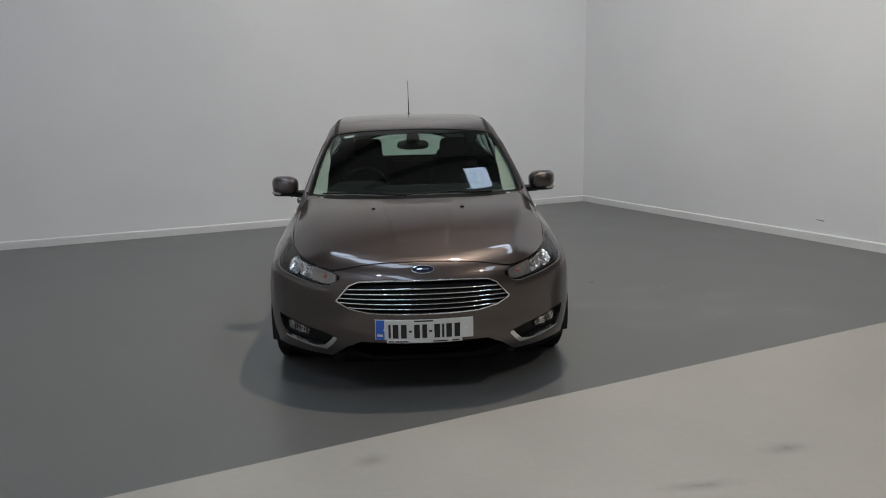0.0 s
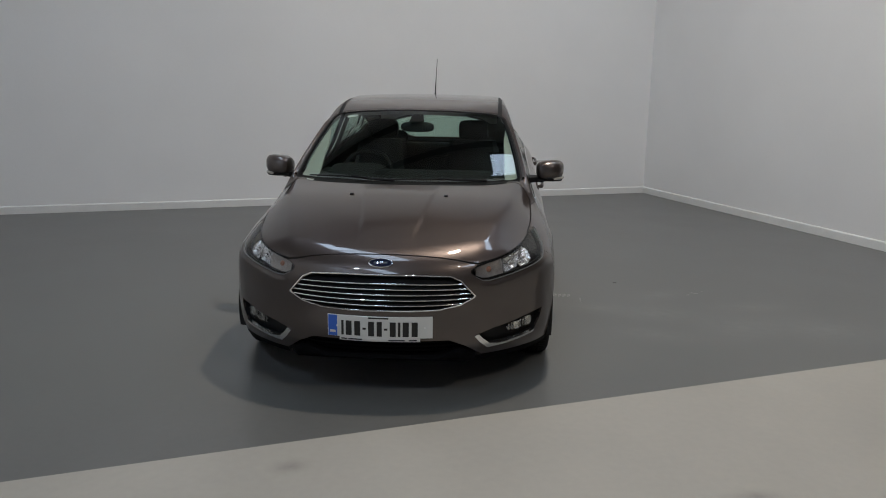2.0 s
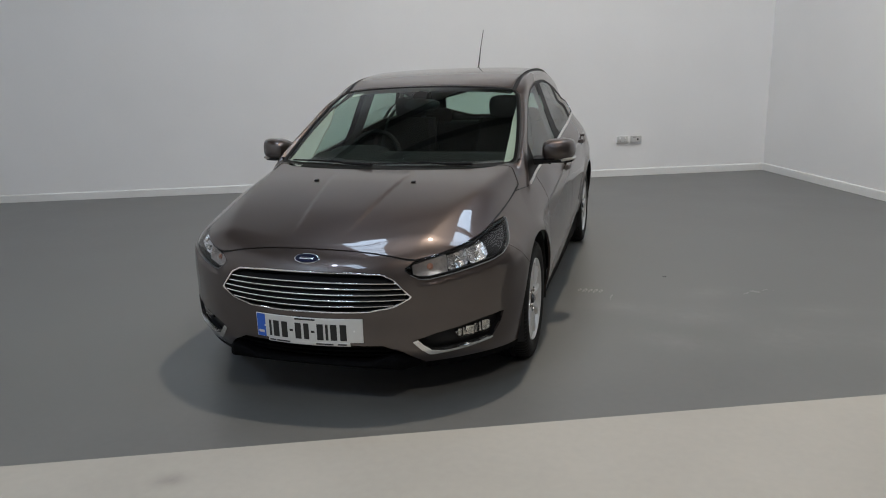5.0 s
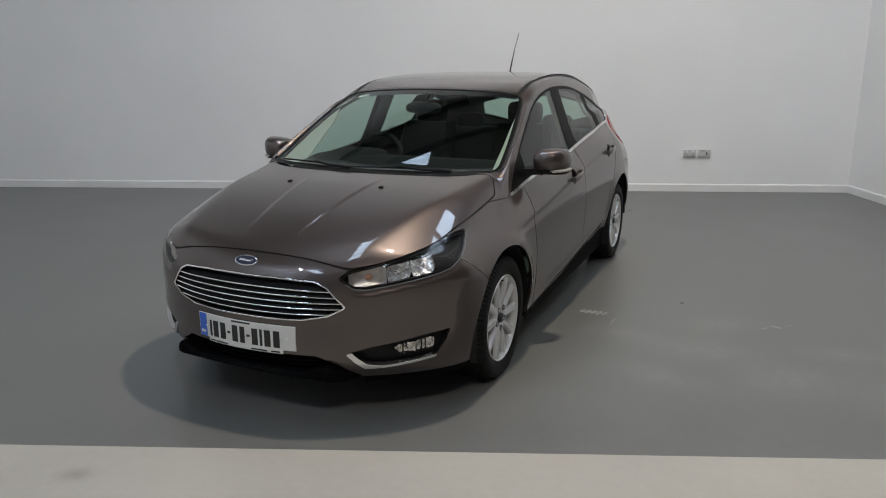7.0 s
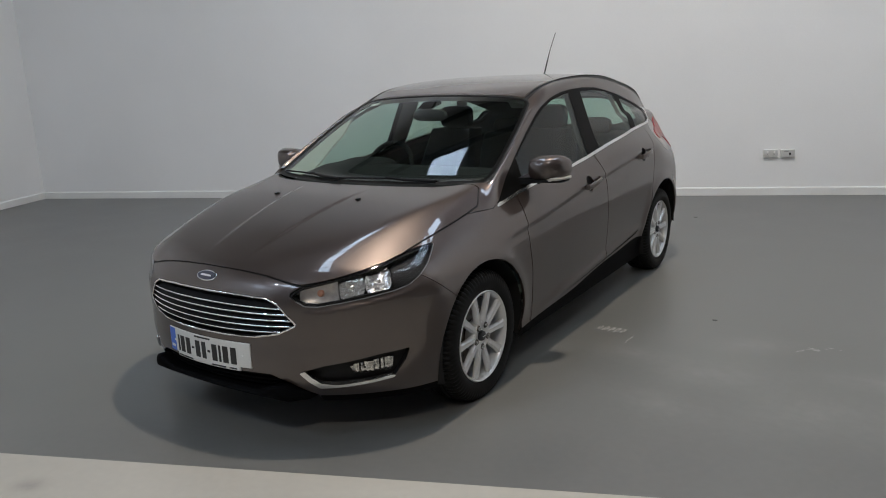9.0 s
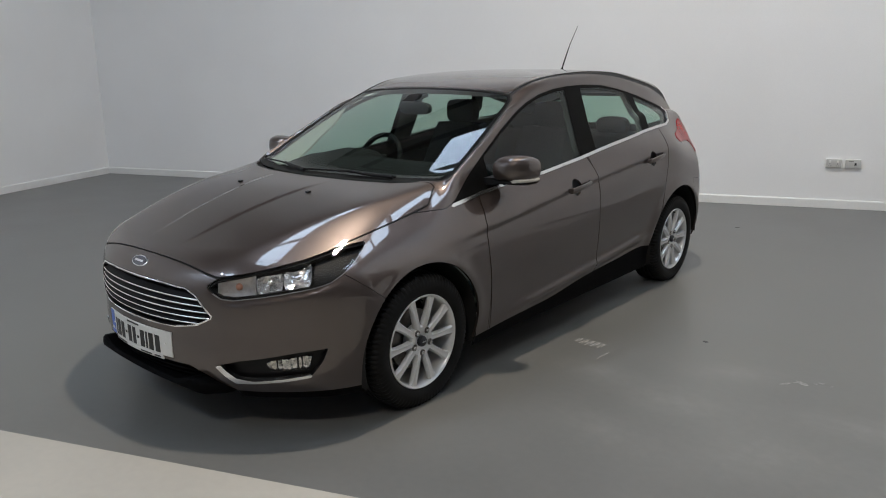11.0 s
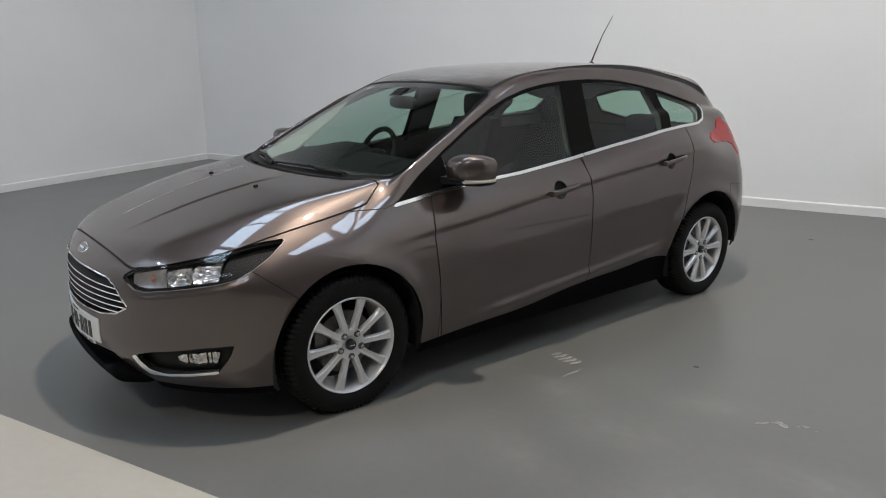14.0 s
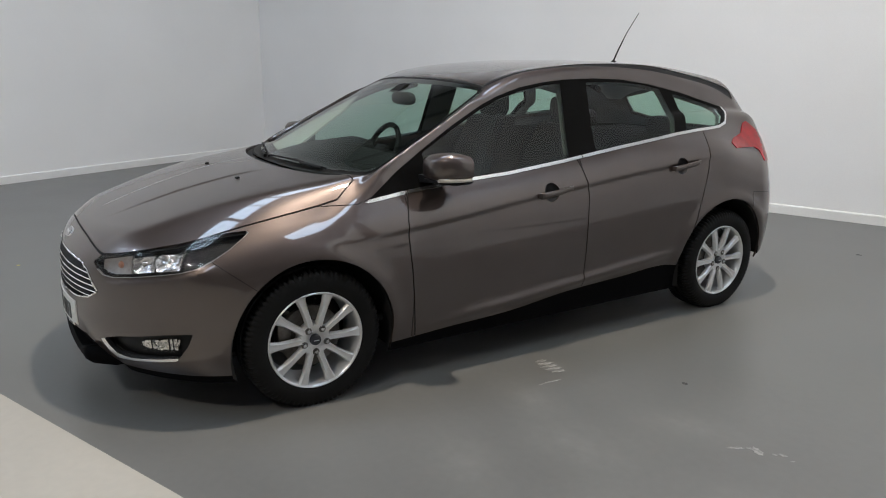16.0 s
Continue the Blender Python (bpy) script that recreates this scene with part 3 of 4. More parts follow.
DLO = [(0.264, 0.857), (0.324, 0.895), (0.451, 0.984), (0.615, 1.082), (0.787, 1.177), (0.966, 1.264), (1.076, 1.306), (1.224, 1.346), (1.376, 1.370), (1.532, 1.383),
       (1.735, 1.388), (1.947, 1.381), (2.168, 1.352), (2.40, 1.308), (2.594, 1.260), (2.80, 1.212), (2.795, 1.185), (2.745, 1.118), (2.655, 1.098), (2.44, 1.088),
       (2.248, 1.073), (1.81, 1.022), (1.411, 0.971), (1.051, 0.933), (0.726, 0.913), (0.486, 0.887)]
FRONT_GLASS = [(0.60, 0.925), (0.60, 1.060), (0.777, 1.154), (0.956, 1.242), (1.067, 1.287), (1.220, 1.328), (1.376, 1.353), (1.492, 1.363), (1.452, 0.990), (1.05, 0.949), (0.75, 0.930)]
REAR_GLASS = [(1.674, 1.368), (1.640, 1.018), (1.9, 1.046), (2.245, 1.086), (2.300, 1.20), (2.240, 1.326), (2.1, 1.352), (1.9, 1.368)]
QUARTER_GLASS = [(2.345, 1.300), (2.45, 1.278), (2.745, 1.206), (2.70, 1.132), (2.65, 1.116), (2.345, 1.096), (2.385, 1.19)]
FRONT_DOOR = [(0.487, 0.89), (0.455, 0.78), (0.45, 0.70), (0.47, 0.45), (0.494, 0.15), (1.513, 0.15), (1.513, 0.43), (1.508, 0.65), (1.517, 0.82), (1.50, 0.93),
              (1.47, 1.2), (1.0, 1.15), (0.62, 0.97)]
REAR_DOOR = [(1.513, 0.15), (1.513, 0.43), (1.508, 0.65), (1.517, 0.82), (1.50, 0.93), (1.55, 1.2), (2.3, 1.2), (2.49, 1.13), (2.475, 1.05), (2.44, 0.90),
             (2.40, 0.75), (2.36, 0.60), (2.2, 0.15)]
TAIL_LIGHT = [(2.725, 1.010), (2.775, 1.034), (2.890, 1.056), (2.945, 1.112), (2.985, 1.124), (3.10, 1.058), (3.17, 1.0), (3.20, 0.94), (3.16, 0.875), (3.03, 0.885), (3.03, 0.948), (2.985, 0.968), (2.75, 0.978)]
SILL_LINE = [(-0.9, 0.222), (-0.4, 0.224), (0.38, 0.232), (0.69, 0.249), (1.03, 0.265), (1.385, 0.308), (1.8, 0.331), (2.22, 0.342), (2.4, 0.30), (2.75, 0.20), (3.5, 0.20)]

car = tagged(new("car"), "brown-grey metallic five-door hatchback parked on the grey floor", "car")
gaps = []


def cut(mesh, d, gap=0.0):
    """Takes the piece where d is below zero out of a panel; with a gap, a recessed shut line is left round it."""
    if not gap:
        return split(mesh, d)
    inner, outer = split(mesh, lambda x, y, z: d(x, y, z) - gap / 2)
    inner, strip = split(inner, lambda x, y, z: d(x, y, z) + gap / 2)
    gaps.append(strip)
    return inner, outer


def half_round(mesh, d, half, depth):
    """Bows a narrow strip outwards like a rounded bar."""
    v, n, f = mesh
    q = np.clip(d(np.abs(v[:, 0]), v[:, 1], v[:, 2]) / half, -1, 1)[:, None]
    m = n + 0.9 * q * np.array((0, 0, 1.0))
    return v - depth * q * q * n, m / np.linalg.norm(m, axis=1, keepdims=True), f


def band(mesh, d, half):
    """The strip of a mesh where d lies within half of zero."""
    return split(split(mesh, lambda x, y, z: d(x, y, z) - half)[0], lambda x, y, z: -d(x, y, z) - half)[0]


shell = shell_mesh(0.0125)
for hub, reach in HUBS:
    _, shell = split(shell, lambda x, y, z: np.maximum(np.hypot((y - hub) * np.where(y > max(hub, 1), 1.10, 1.0), z - 0.30) - reach, 0.45 - x))
_, shell = split(shell, lambda x, y, z: z - 0.175 - 0.13 * sstep(2.90, 3.05, y))
intake, shell = split(shell, lambda x, y, z: np.maximum(outline(INTAKE, x, z), y + 0.5))
grille, shell = split(shell, lambda x, y, z: np.maximum(outline(GRILLE, x, z), y + 0.6))
fog, shell = split(shell, lambda x, y, z: np.maximum(outline(FOG, x + y, z), y + 0.3))
headlight, shell = split(shell, lambda x, y, z: np.maximum(outline(HEADLIGHT, x + y, z), np.maximum(y - 0.1, 0.3 - x)))
bonnet, shell = cut(shell, lambda x, y, z: np.maximum(outline(rounded(BONNET_EDGE, 2), x, y), 0.6 - z), 0.006)
screen_d = lambda x, y, z: np.maximum(outline(rounded(SCREEN, 1), x, y), 0.9 - z)
screen, shell = split(shell, lambda x, y, z: screen_d(x, y, z) - 0.010)
seal, screen = split(screen, lambda x, y, z: -screen_d(x, y, z) - 0.0)
frit, screen = split(screen, lambda x, y, z: -screen_d(x, y, z) - 0.018 - 0.022 * sstep(0.38, 0.24, y))
cowl, shell = split(shell, lambda x, y, z: np.maximum(outline([(-0.7, -0.3), (0.55, -0.3), (0.63, 0.25), (0.70, 0.30), (0.74, 0.37), (0.55, 0.42), (-0.7, 0.42)], x, y), 0.925 - z))
side_frame, shell = split(shell, lambda x, y, z: np.maximum(outline(DLO, y, z), 0.5 - x))
CHROME_LINE = [DLO[0]] + DLO[:14:-1]
strip, side_frame = split(side_frame, lambda x, y, z: line(CHROME_LINE, y, z) - 0.0145)
panes = []
for pts in (FRONT_GLASS, REAR_GLASS, QUARTER_GLASS):
    g, side_frame = split(side_frame, lambda x, y, z: outline(pts, y, z))
    panes.append(g)
rear_window, shell = split(shell, lambda x, y, z: np.maximum(outline(rounded([(-0.5, 1.04), (0.52, 1.04), (0.46, 1.30), (-0.5, 1.30)], 1), x, z), 2.95 - y))
ditch, shell = split(shell, lambda x, y, z: np.maximum(np.abs(x - 0.575 - 0.012 * (y - 1.0)) - 0.015, np.maximum(1.02 - y, np.maximum(y - 2.95, 1.25 - z))))
roof, shell = split(shell, lambda x, y, z: np.maximum(np.maximum(x - 0.575 - 0.012 * (y - 1.0), 1.22 - z), np.maximum(0.9 - y, y - 3.12)))
tail_light, shell = split(shell, lambda x, y, z: np.maximum(outline(TAIL_LIGHT, y, z), 0.4 - x))
sill, shell = split(shell, lambda x, y, z: z - spline(SILL_LINE, y) + 0.014)
front_door, shell = cut(shell, lambda x, y, z: np.maximum(outline(FRONT_DOOR, y, z), 0.5 - x), 0.006)
rear_door, shell = cut(shell, lambda x, y, z: np.maximum(outline(REAR_DOOR, y, z), 0.5 - x), 0.006)
bumper, shell = cut(shell, lambda x, y, z: np.maximum(y + 0.405 - 1.25 * (0.69 - z), z - 0.80), 0.004)
fender, shell = cut(shell, lambda x, y, z: np.maximum(y - 0.47, z - 0.860 - 0.35 * np.maximum(y - 0.24, 0)), 0.003)
rear_bumper, shell = cut(shell, lambda x, y, z: np.maximum(2.86 - y, z - 0.66 - 0.1 * (3.4 - y)), 0.0025)
tailgate, shell = cut(shell, lambda x, y, z: np.maximum(np.maximum(x - 0.56, 0.62 - z), 3.0 - y), 0.005)

cup_front, front_door = split(front_door, lambda x, y, z: np.hypot(y - 1.275, z - 0.838) - 0.047)
cup_rear, rear_door = split(rear_door, lambda x, y, z: np.hypot(y - 2.215, z - 0.911) - 0.047)
skin("bonnet", walls_of(bonnet, 0.012), PAINT, car)
skin("bumper", walls_of(bumper, 0.012), PAINT, car)
skin("roof", roof, PAINT, car)
skin("tailgate", walls_of(tailgate, 0.01), PAINT, car)
skin("rear_bumper", walls_of(rear_bumper, 0.01), PAINT, car)
skin("body_side", walls_of(shell, 0.012), PAINT, car)
for half in (0, 1):
    skin("front_wing", walls_of(sides(fender)[half], 0.012), PAINT, car)
    skin("front_door", walls_of(sides(front_door)[half], 0.012), PAINT, car)
    skin("rear_door", walls_of(sides(rear_door)[half], 0.012), PAINT, car)
    skin("sill", sides(sill)[half], SILL_BLACK, car, "black plastic sill")
    for lo, hi in ((0.2, 0.486), (0.490, 1.530), (1.535, 3.0)):
        length = split(sides(strip)[half], lambda x, y, z: np.maximum(lo - y, y - hi))[0]
        skin("window_trim", walls_of(shifted(length, 0.003), 0.008), BRIGHT, car, "bright metal waist strip")
    skin("window_frame", shifted(sides(side_frame)[half], -0.002), GLOSS_BLACK, car, "gloss black window surround")
    skin("roof_strip", shifted(sides(ditch)[half], -0.004), PLASTIC, car, "black roof ditch strip")
    for pane, mat in zip(panes, (SIDE_GLASS, PRIVACY, PRIVACY)):
        skin("side_window", shifted(sides(pane)[half], -0.005), mat, car, "green tinted side glass")
for g in gaps:
    for piece in islands(g):
        if len(piece[2]) > 12:
            skin("shut_line", shifted(piece, -0.007), GAP, car, "dark panel gap")
skin("windscreen", shifted(screen, -0.002), GLASS, car, "green tinted windscreen")
skin("windscreen_border", shifted(frit, -0.002), GLOSS_BLACK, car, "black windscreen border")
skin("windscreen_seal", shifted(seal, -0.003), GAP, car, "black windscreen seal")
inside_edge, _ = split(screen, lambda x, y, z: np.maximum(-screen_d(x, y, z) - 0.082 + 0.030 * sstep(0.45, 0.80, y) + 0.050 * sstep(0.74, 1.0, y), np.maximum(0.48 - x, np.maximum(0.37 - y, y - 0.985))))
for half in (0, 1):
    v, n, f = sides(inside_edge)[half]
    inward = np.stack([-np.sign(v[:, 0]) * 0.15, 0 * v[:, 0], 0 * v[:, 0]], 1)
    deep = -1.3 * screen_d(np.abs(v[:, 0]), v[:, 1], v[:, 2])[:, None]
    skin("pillar_lining", walls_of((v - deep * (n + inward), n, f), 0.01), TRIM, car, "pale windscreen pillar lining")
skin("cowl", shifted(cowl, -0.012), PLASTIC, car, "black scuttle panel")
skin("rear_window", shifted(rear_window, -0.004), PRIVACY, car, "green tinted rear window")

# lining of the cabin
lining = [tidy(*m) for m in (roof, side_frame, shell, front_door, rear_door, tailgate, tail_light)]
for k, m in enumerate(lining):
    inner = shifted(split(m, lambda x, y, z: 0.36 - y)[0], -0.04)
    low, high = split(inner, lambda x, y, z: z - 1.0)
    for piece in islands(high) if len(high[2]) else ():
        if len(piece[2]) > 40:
            skin("headlining", piece, TRIM if k == 0 else GREY_TRIM, car, "pale grey pillar and roof lining", own=False)
    for piece in islands(low) if len(low[2]) else ():
        if len(piece[2]) > 40:
            skin("door_lining", piece, DARK_TRIM, car, "charcoal door lining", own=False)

# ---- car: front ----
skin("grille_recess", shifted(grille, -0.055), GAP, car, "black grille opening")
surround, inside = split(grille, lambda x, y, z: -outline(GRILLE, x, z) - 0.007)
v, n, f = surround
q = (-outline(GRILLE, np.abs(v[:, 0]), v[:, 2]) / 0.007 * 2 - 1)[:, None]
away = np.stack([v[:, 0] * 0.4, 0 * v[:, 0], v[:, 2] - 0.545], 1)
away /= np.maximum(np.linalg.norm(away, axis=1, keepdims=True), 1e-6)
skin("grille_surround", (v + (0.006 - 0.005 * q * q) * n, n - 1.4 * q * away, f), CHROME, car, "chrome grille surround")
skin("surround_flank", walls_of(surround, 0.05, True), PLASTIC, car, "black grille surround flank")
for k in range(5):
    level = 0.494 + 0.0275 * k
    bow = lambda x, y, z: z - level + 0.10 * (level - 0.535) * (x / 0.4) ** 2
    bar = half_round(band(inside, bow, 0.0031), bow, 0.0031, 0.003)
    skin("grille_bar", bar, CHROME, car, "chrome grille bar")
    skin("bar_back", walls_of(shifted(bar, -0.002), 0.035, True), PLASTIC, car, "black grille bar flank")
skin("lower_intake", shifted(intake, -0.05), GAP, car, "black lower air intake")
for level in (0.215, 0.245, 0.275, 0.300):
    bar = band(intake, lambda x, y, z: z - level, 0.006)
    skin("intake_bar", walls_of(shifted(bar, -0.018), 0.03), SILL_BLACK, car, "black plastic intake bar")
rings = []
for k in range(41):
    x = 0.470 * (k / 20 - 1)
    a = abs(x)
    end = float(sstep(0.390, 0.470, np.array(a)))
    front = -0.880 + 0.13 * a * a + 0.088 * end * end
    low, high = 0.212 - 0.016 * end, 0.240 + 0.034 * float(sstep(0.26, 0.40, np.array(a))) - 0.040 * end
    rings.append([(x, front + 0.014, low), (x, front + 0.002, low + 0.012), (x, front, (low + high) / 2), (x, front + 0.004, high - 0.008), (x, front + 0.014, high), (x, front + 0.15, high - 0.01), (x, front + 0.15, low)])
part("front_lip", loft(rings), SILL_BLACK, car, "black plastic chin lip")
for half in (0, 1):
    f = sides(fog)[half]
    skin("fog_recess", walls_of(shifted(f, -0.002), 0.035, True), PLASTIC, car, "black fog lamp recess")
    skin("fog_back", shifted(f, -0.035), PLASTIC, car, "black fog lamp recess back")
    edge, _ = split(f, lambda x, y, z: line([(-0.33, 0.327), (-0.275, 0.286), (-0.215, 0.256), (-0.092, 0.259), (0.071, 0.270), (0.212, 0.284)], x + y, z) - 0.012 - 0.014 * sstep(-0.10, -0.24, x + y))
    skin("fog_trim", walls_of(shifted(edge, 0.007), 0.02), BRIGHT, car, "chrome fog lamp trim")
    lamp, _ = split(f, lambda x, y, z: outline(FOG_LAMP, x + y, z))
    fog_lamp = skin("fog_lamp", shifted(lamp, -0.012), LENS, car, "clear fog lamp lens")
    v, n, fc = lamp
    along = np.abs(v[:, 0]) + v[:, 1]
    across = (along - np.where(along < 0.09, 0.025, 0.150)) / 0.065
    flute = 0.009 * np.abs(np.sin(along * math.pi / 0.030 + 9 * v[:, 2]))
    skin("reflector", (v - (0.016 + 0.013 * np.clip(1 - across * across, 0, 1) + flute)[:, None] * n, n, fc), FOG_SILVER, fog_lamp, "faceted silver fog lamp reflector", own=False)
    h = sides(headlight)[half]
    lens = skin("headlight", shifted(h, -0.001), LENS, car, "clear headlight lens")
    skin("housing", walls_of(shifted(h, -0.003), 0.062, True), PLASTIC, lens, "black headlight housing")
    skin("housing_back", shifted(h, -0.062), PLASTIC, lens, "black headlight backing")
    rim, core = split(h, lambda x, y, z: -outline(HEADLIGHT, x + y, z) - np.where(z < 0.668 + 0.125 * (x + y), 0.013, 0.007))
    skin("bezel", walls_of(shifted(rim, -0.012), 0.02), PLASTIC, lens, "gloss black headlight bezel")
    bowl_zone, rest = split(core, lambda x, y, z: np.maximum(x + y - 0.25, z - 0.708 - 0.118 * (x + y + 0.19)))
    for s0, s1, deep, mat in ((-0.300, -0.075, 0.026, CHAMBER), (-0.072, 0.080, 0.045, FACET), (0.082, 0.242, 0.045, FACET)):
        if deep < 0.03:
            cup, _ = split(bowl_zone, lambda x, y, z: np.maximum(s0 - x - y, x + y - s1))
        else:
            cup, _ = split(core, lambda x, y, z: (np.abs((x + y - (s0 + s1) / 2) / (s1 - s0) * 2) ** 3.2 + np.abs((z - 0.677 - 0.127 * (x + y)) / 0.055) ** 3.2) ** (1 / 3.2) - 1)
        v, n, fc = cup
        u = (np.abs(v[:, 0]) + v[:, 1] - s0) / (s1 - s0) * 2 - 1
        w = (v[:, 2] - v[:, 2].mean()) / max(np.ptp(v[:, 2]) / 2, 1e-3)
        run = np.abs(v[:, 0]) + v[:, 1]
        facet = 0.0035 * np.abs(np.sin(run * math.pi / 0.024)) + 0.004 * np.round(v[:, 2] / 0.017 % 1) if deep > 0.03 else 0.006 * u * u
        hollow = (deep * np.sqrt(np.clip(1 - 0.96 * u * u, 0, 1)) * np.clip(1 - 0.6 * w * w, 0, 1) + facet)[:, None]
        skin("reflector", walls_of((v - (0.012 + hollow) * n, n, fc), 0.012), mat, lens, "silver headlight reflector", own=False)
        c = v.mean(0) - (0.042 if deep < 0.03 else 0.028) * n.mean(0)
        bulb = bmesh.new()
        bmesh.ops.create_icosphere(bulb, subdivisions=2, radius=0.017 if deep < 0.03 else 0.013, matrix=Matrix.Translation(c))
        part("bulb", bulb, AMBER if deep < 0.03 else BRIGHT, lens, "amber indicator bulb" if deep < 0.03 else "silver bulb shield")
    # highlight along the lower lens edge, built as a thin pale strip
    edge, _ = split(h, lambda x, y, z: np.maximum(-outline(HEADLIGHT, x + y, z) - 0.0025, z - 0.690 - 0.19 * (x + y)))
    skin("lens_glint", walls_of(shifted(edge, 0.0008), 0.01), LENS_GLINT, lens, "pale strip standing in for the highlight on the lower lens edge")
    smoked, _ = split(core, lambda x, y, z: 0.254 - x - y)
    skin("outer_trim", shifted(smoked, -0.035), PLASTIC, lens, "dark outer headlight trim")
    t = sides(tail_light)[half]
    skin("tail_light", walls_of(shifted(t, 0.004), 0.02), RED, car, "red tail light")

# badge on the nose
reach = np.linspace(-1.0, -0.6, 2001)
root_y = float(reach[np.argmax(body(np.zeros_like(reach), reach, np.full_like(reach, 0.696)) < 0)])
rise = float(body(0.0, root_y, 0.701) - body(0.0, root_y, 0.691)) / float(body(0.0, root_y - 0.005, 0.696) - body(0.0, root_y + 0.005, 0.696))
stand = pose(0, root_y, 0.696, -math.degrees(math.atan(rise)), 0, 0)


def on_nose(bm):
    bmesh.ops.transform(bm, matrix=stand, verts=bm.verts)
    return bm


badge = part("badge", on_nose(loft([oval((0, 0.006, 0), 0.062, 0.026), oval((0, -0.003, 0), 0.061, 0.0255), oval((0, -0.005, 0), 0.058, 0.023)])), CHROME, car, "chrome oval badge")
part("face", on_nose(loft([oval((0, -0.004, 0), 0.057, 0.022), oval((0, -0.0065, 0), 0.054, 0.0205)])), BADGE_BLUE, badge, "dark blue badge face")
part("mark", on_nose(box((0.066, 0.002, 0.010), (0, -0.007, 0), 0.0008)), CHROME, badge, "plain bright bar")

# number plate, bent round the bumper
PLATE_Y, BEND = -0.888, 0.42


def bent(wide, thick, tall, front, z):
    rows = []
    for k in range(17):
        x = wide * (k / 16 - 0.5)
        y = PLATE_Y - front + BEND * x * x
        rows.append([(x, y, z - tall / 2 + 0.003), (x, y, z + tall / 2 - 0.003), (x, y + 0.002, z + tall / 2), (x, y + thick, z + tall / 2), (x, y + thick, z - tall / 2), (x, y + 0.002, z - tall / 2)])
    return loft(rows)


def bar_at(wide, tall, x, z, front):
    return box((wide, 0.002, tall), (x, PLATE_Y - front + BEND * x * x, z), 0.0, (0, 0, math.degrees(math.atan(2 * BEND * x))))


plate = part("number_plate", bent(0.520, 0.006, 0.110, 0.004, 0.386), PLATE_WHITE, car, "white number plate with blue band", smooth=False)
part("plate_holder", bent(0.526, 0.020, 0.115, -0.001, 0.385), PLASTIC, plate, "black plate holder", smooth=False)
part("blue_band", bar_at(0.046, 0.106, -0.234, 0.386, 0.0042), PLATE_BLUE, plate, "blue band")
part("band_mark", bar_at(0.030, 0.012, -0.234, 0.356, 0.0052), PLATE_WHITE, plate, "plain white bar")
x = -0.192
for k, wide in enumerate((0.016, 0.040, 0.040, 0.022, 0.040, 0.034, 0.022, 0.040, 0.016, 0.040, 0.040)):
    tall = 0.010 if k in (3, 6) else 0.074
    part("character_bar", bar_at(wide * 0.74, tall, x + wide / 2, 0.378, 0.0044), INK, plate, "plain black bar")
    x += wide + 0.0035
part("small_bar", bar_at(0.100, 0.007, -0.005, 0.4335, 0.0042), INK, plate, "plain black bar")
for x in (-0.212, 0.222):
    part("plate_screw", lathe([(0.0, 0.0), (0.004, 0.0), (0.0045, 0.003)], 10, m=pose(x, PLATE_Y - 0.0065 + BEND * x * x, 0.386, 0, 0, 90)), WHITE_PLASTIC, plate)
part("plate_foot", bent(0.40, 0.006, 0.018, 0.003, 0.322), PLATE_WHITE, plate, "white dealer strip", smooth=False)
for x, wide in ((-0.176, 0.030), (-0.120, 0.070), (0.085, 0.080), (0.165, 0.040)):
    part("strip_bar", bar_at(wide, 0.006, x, 0.322, 0.0034), INK, plate, "plain black bar")


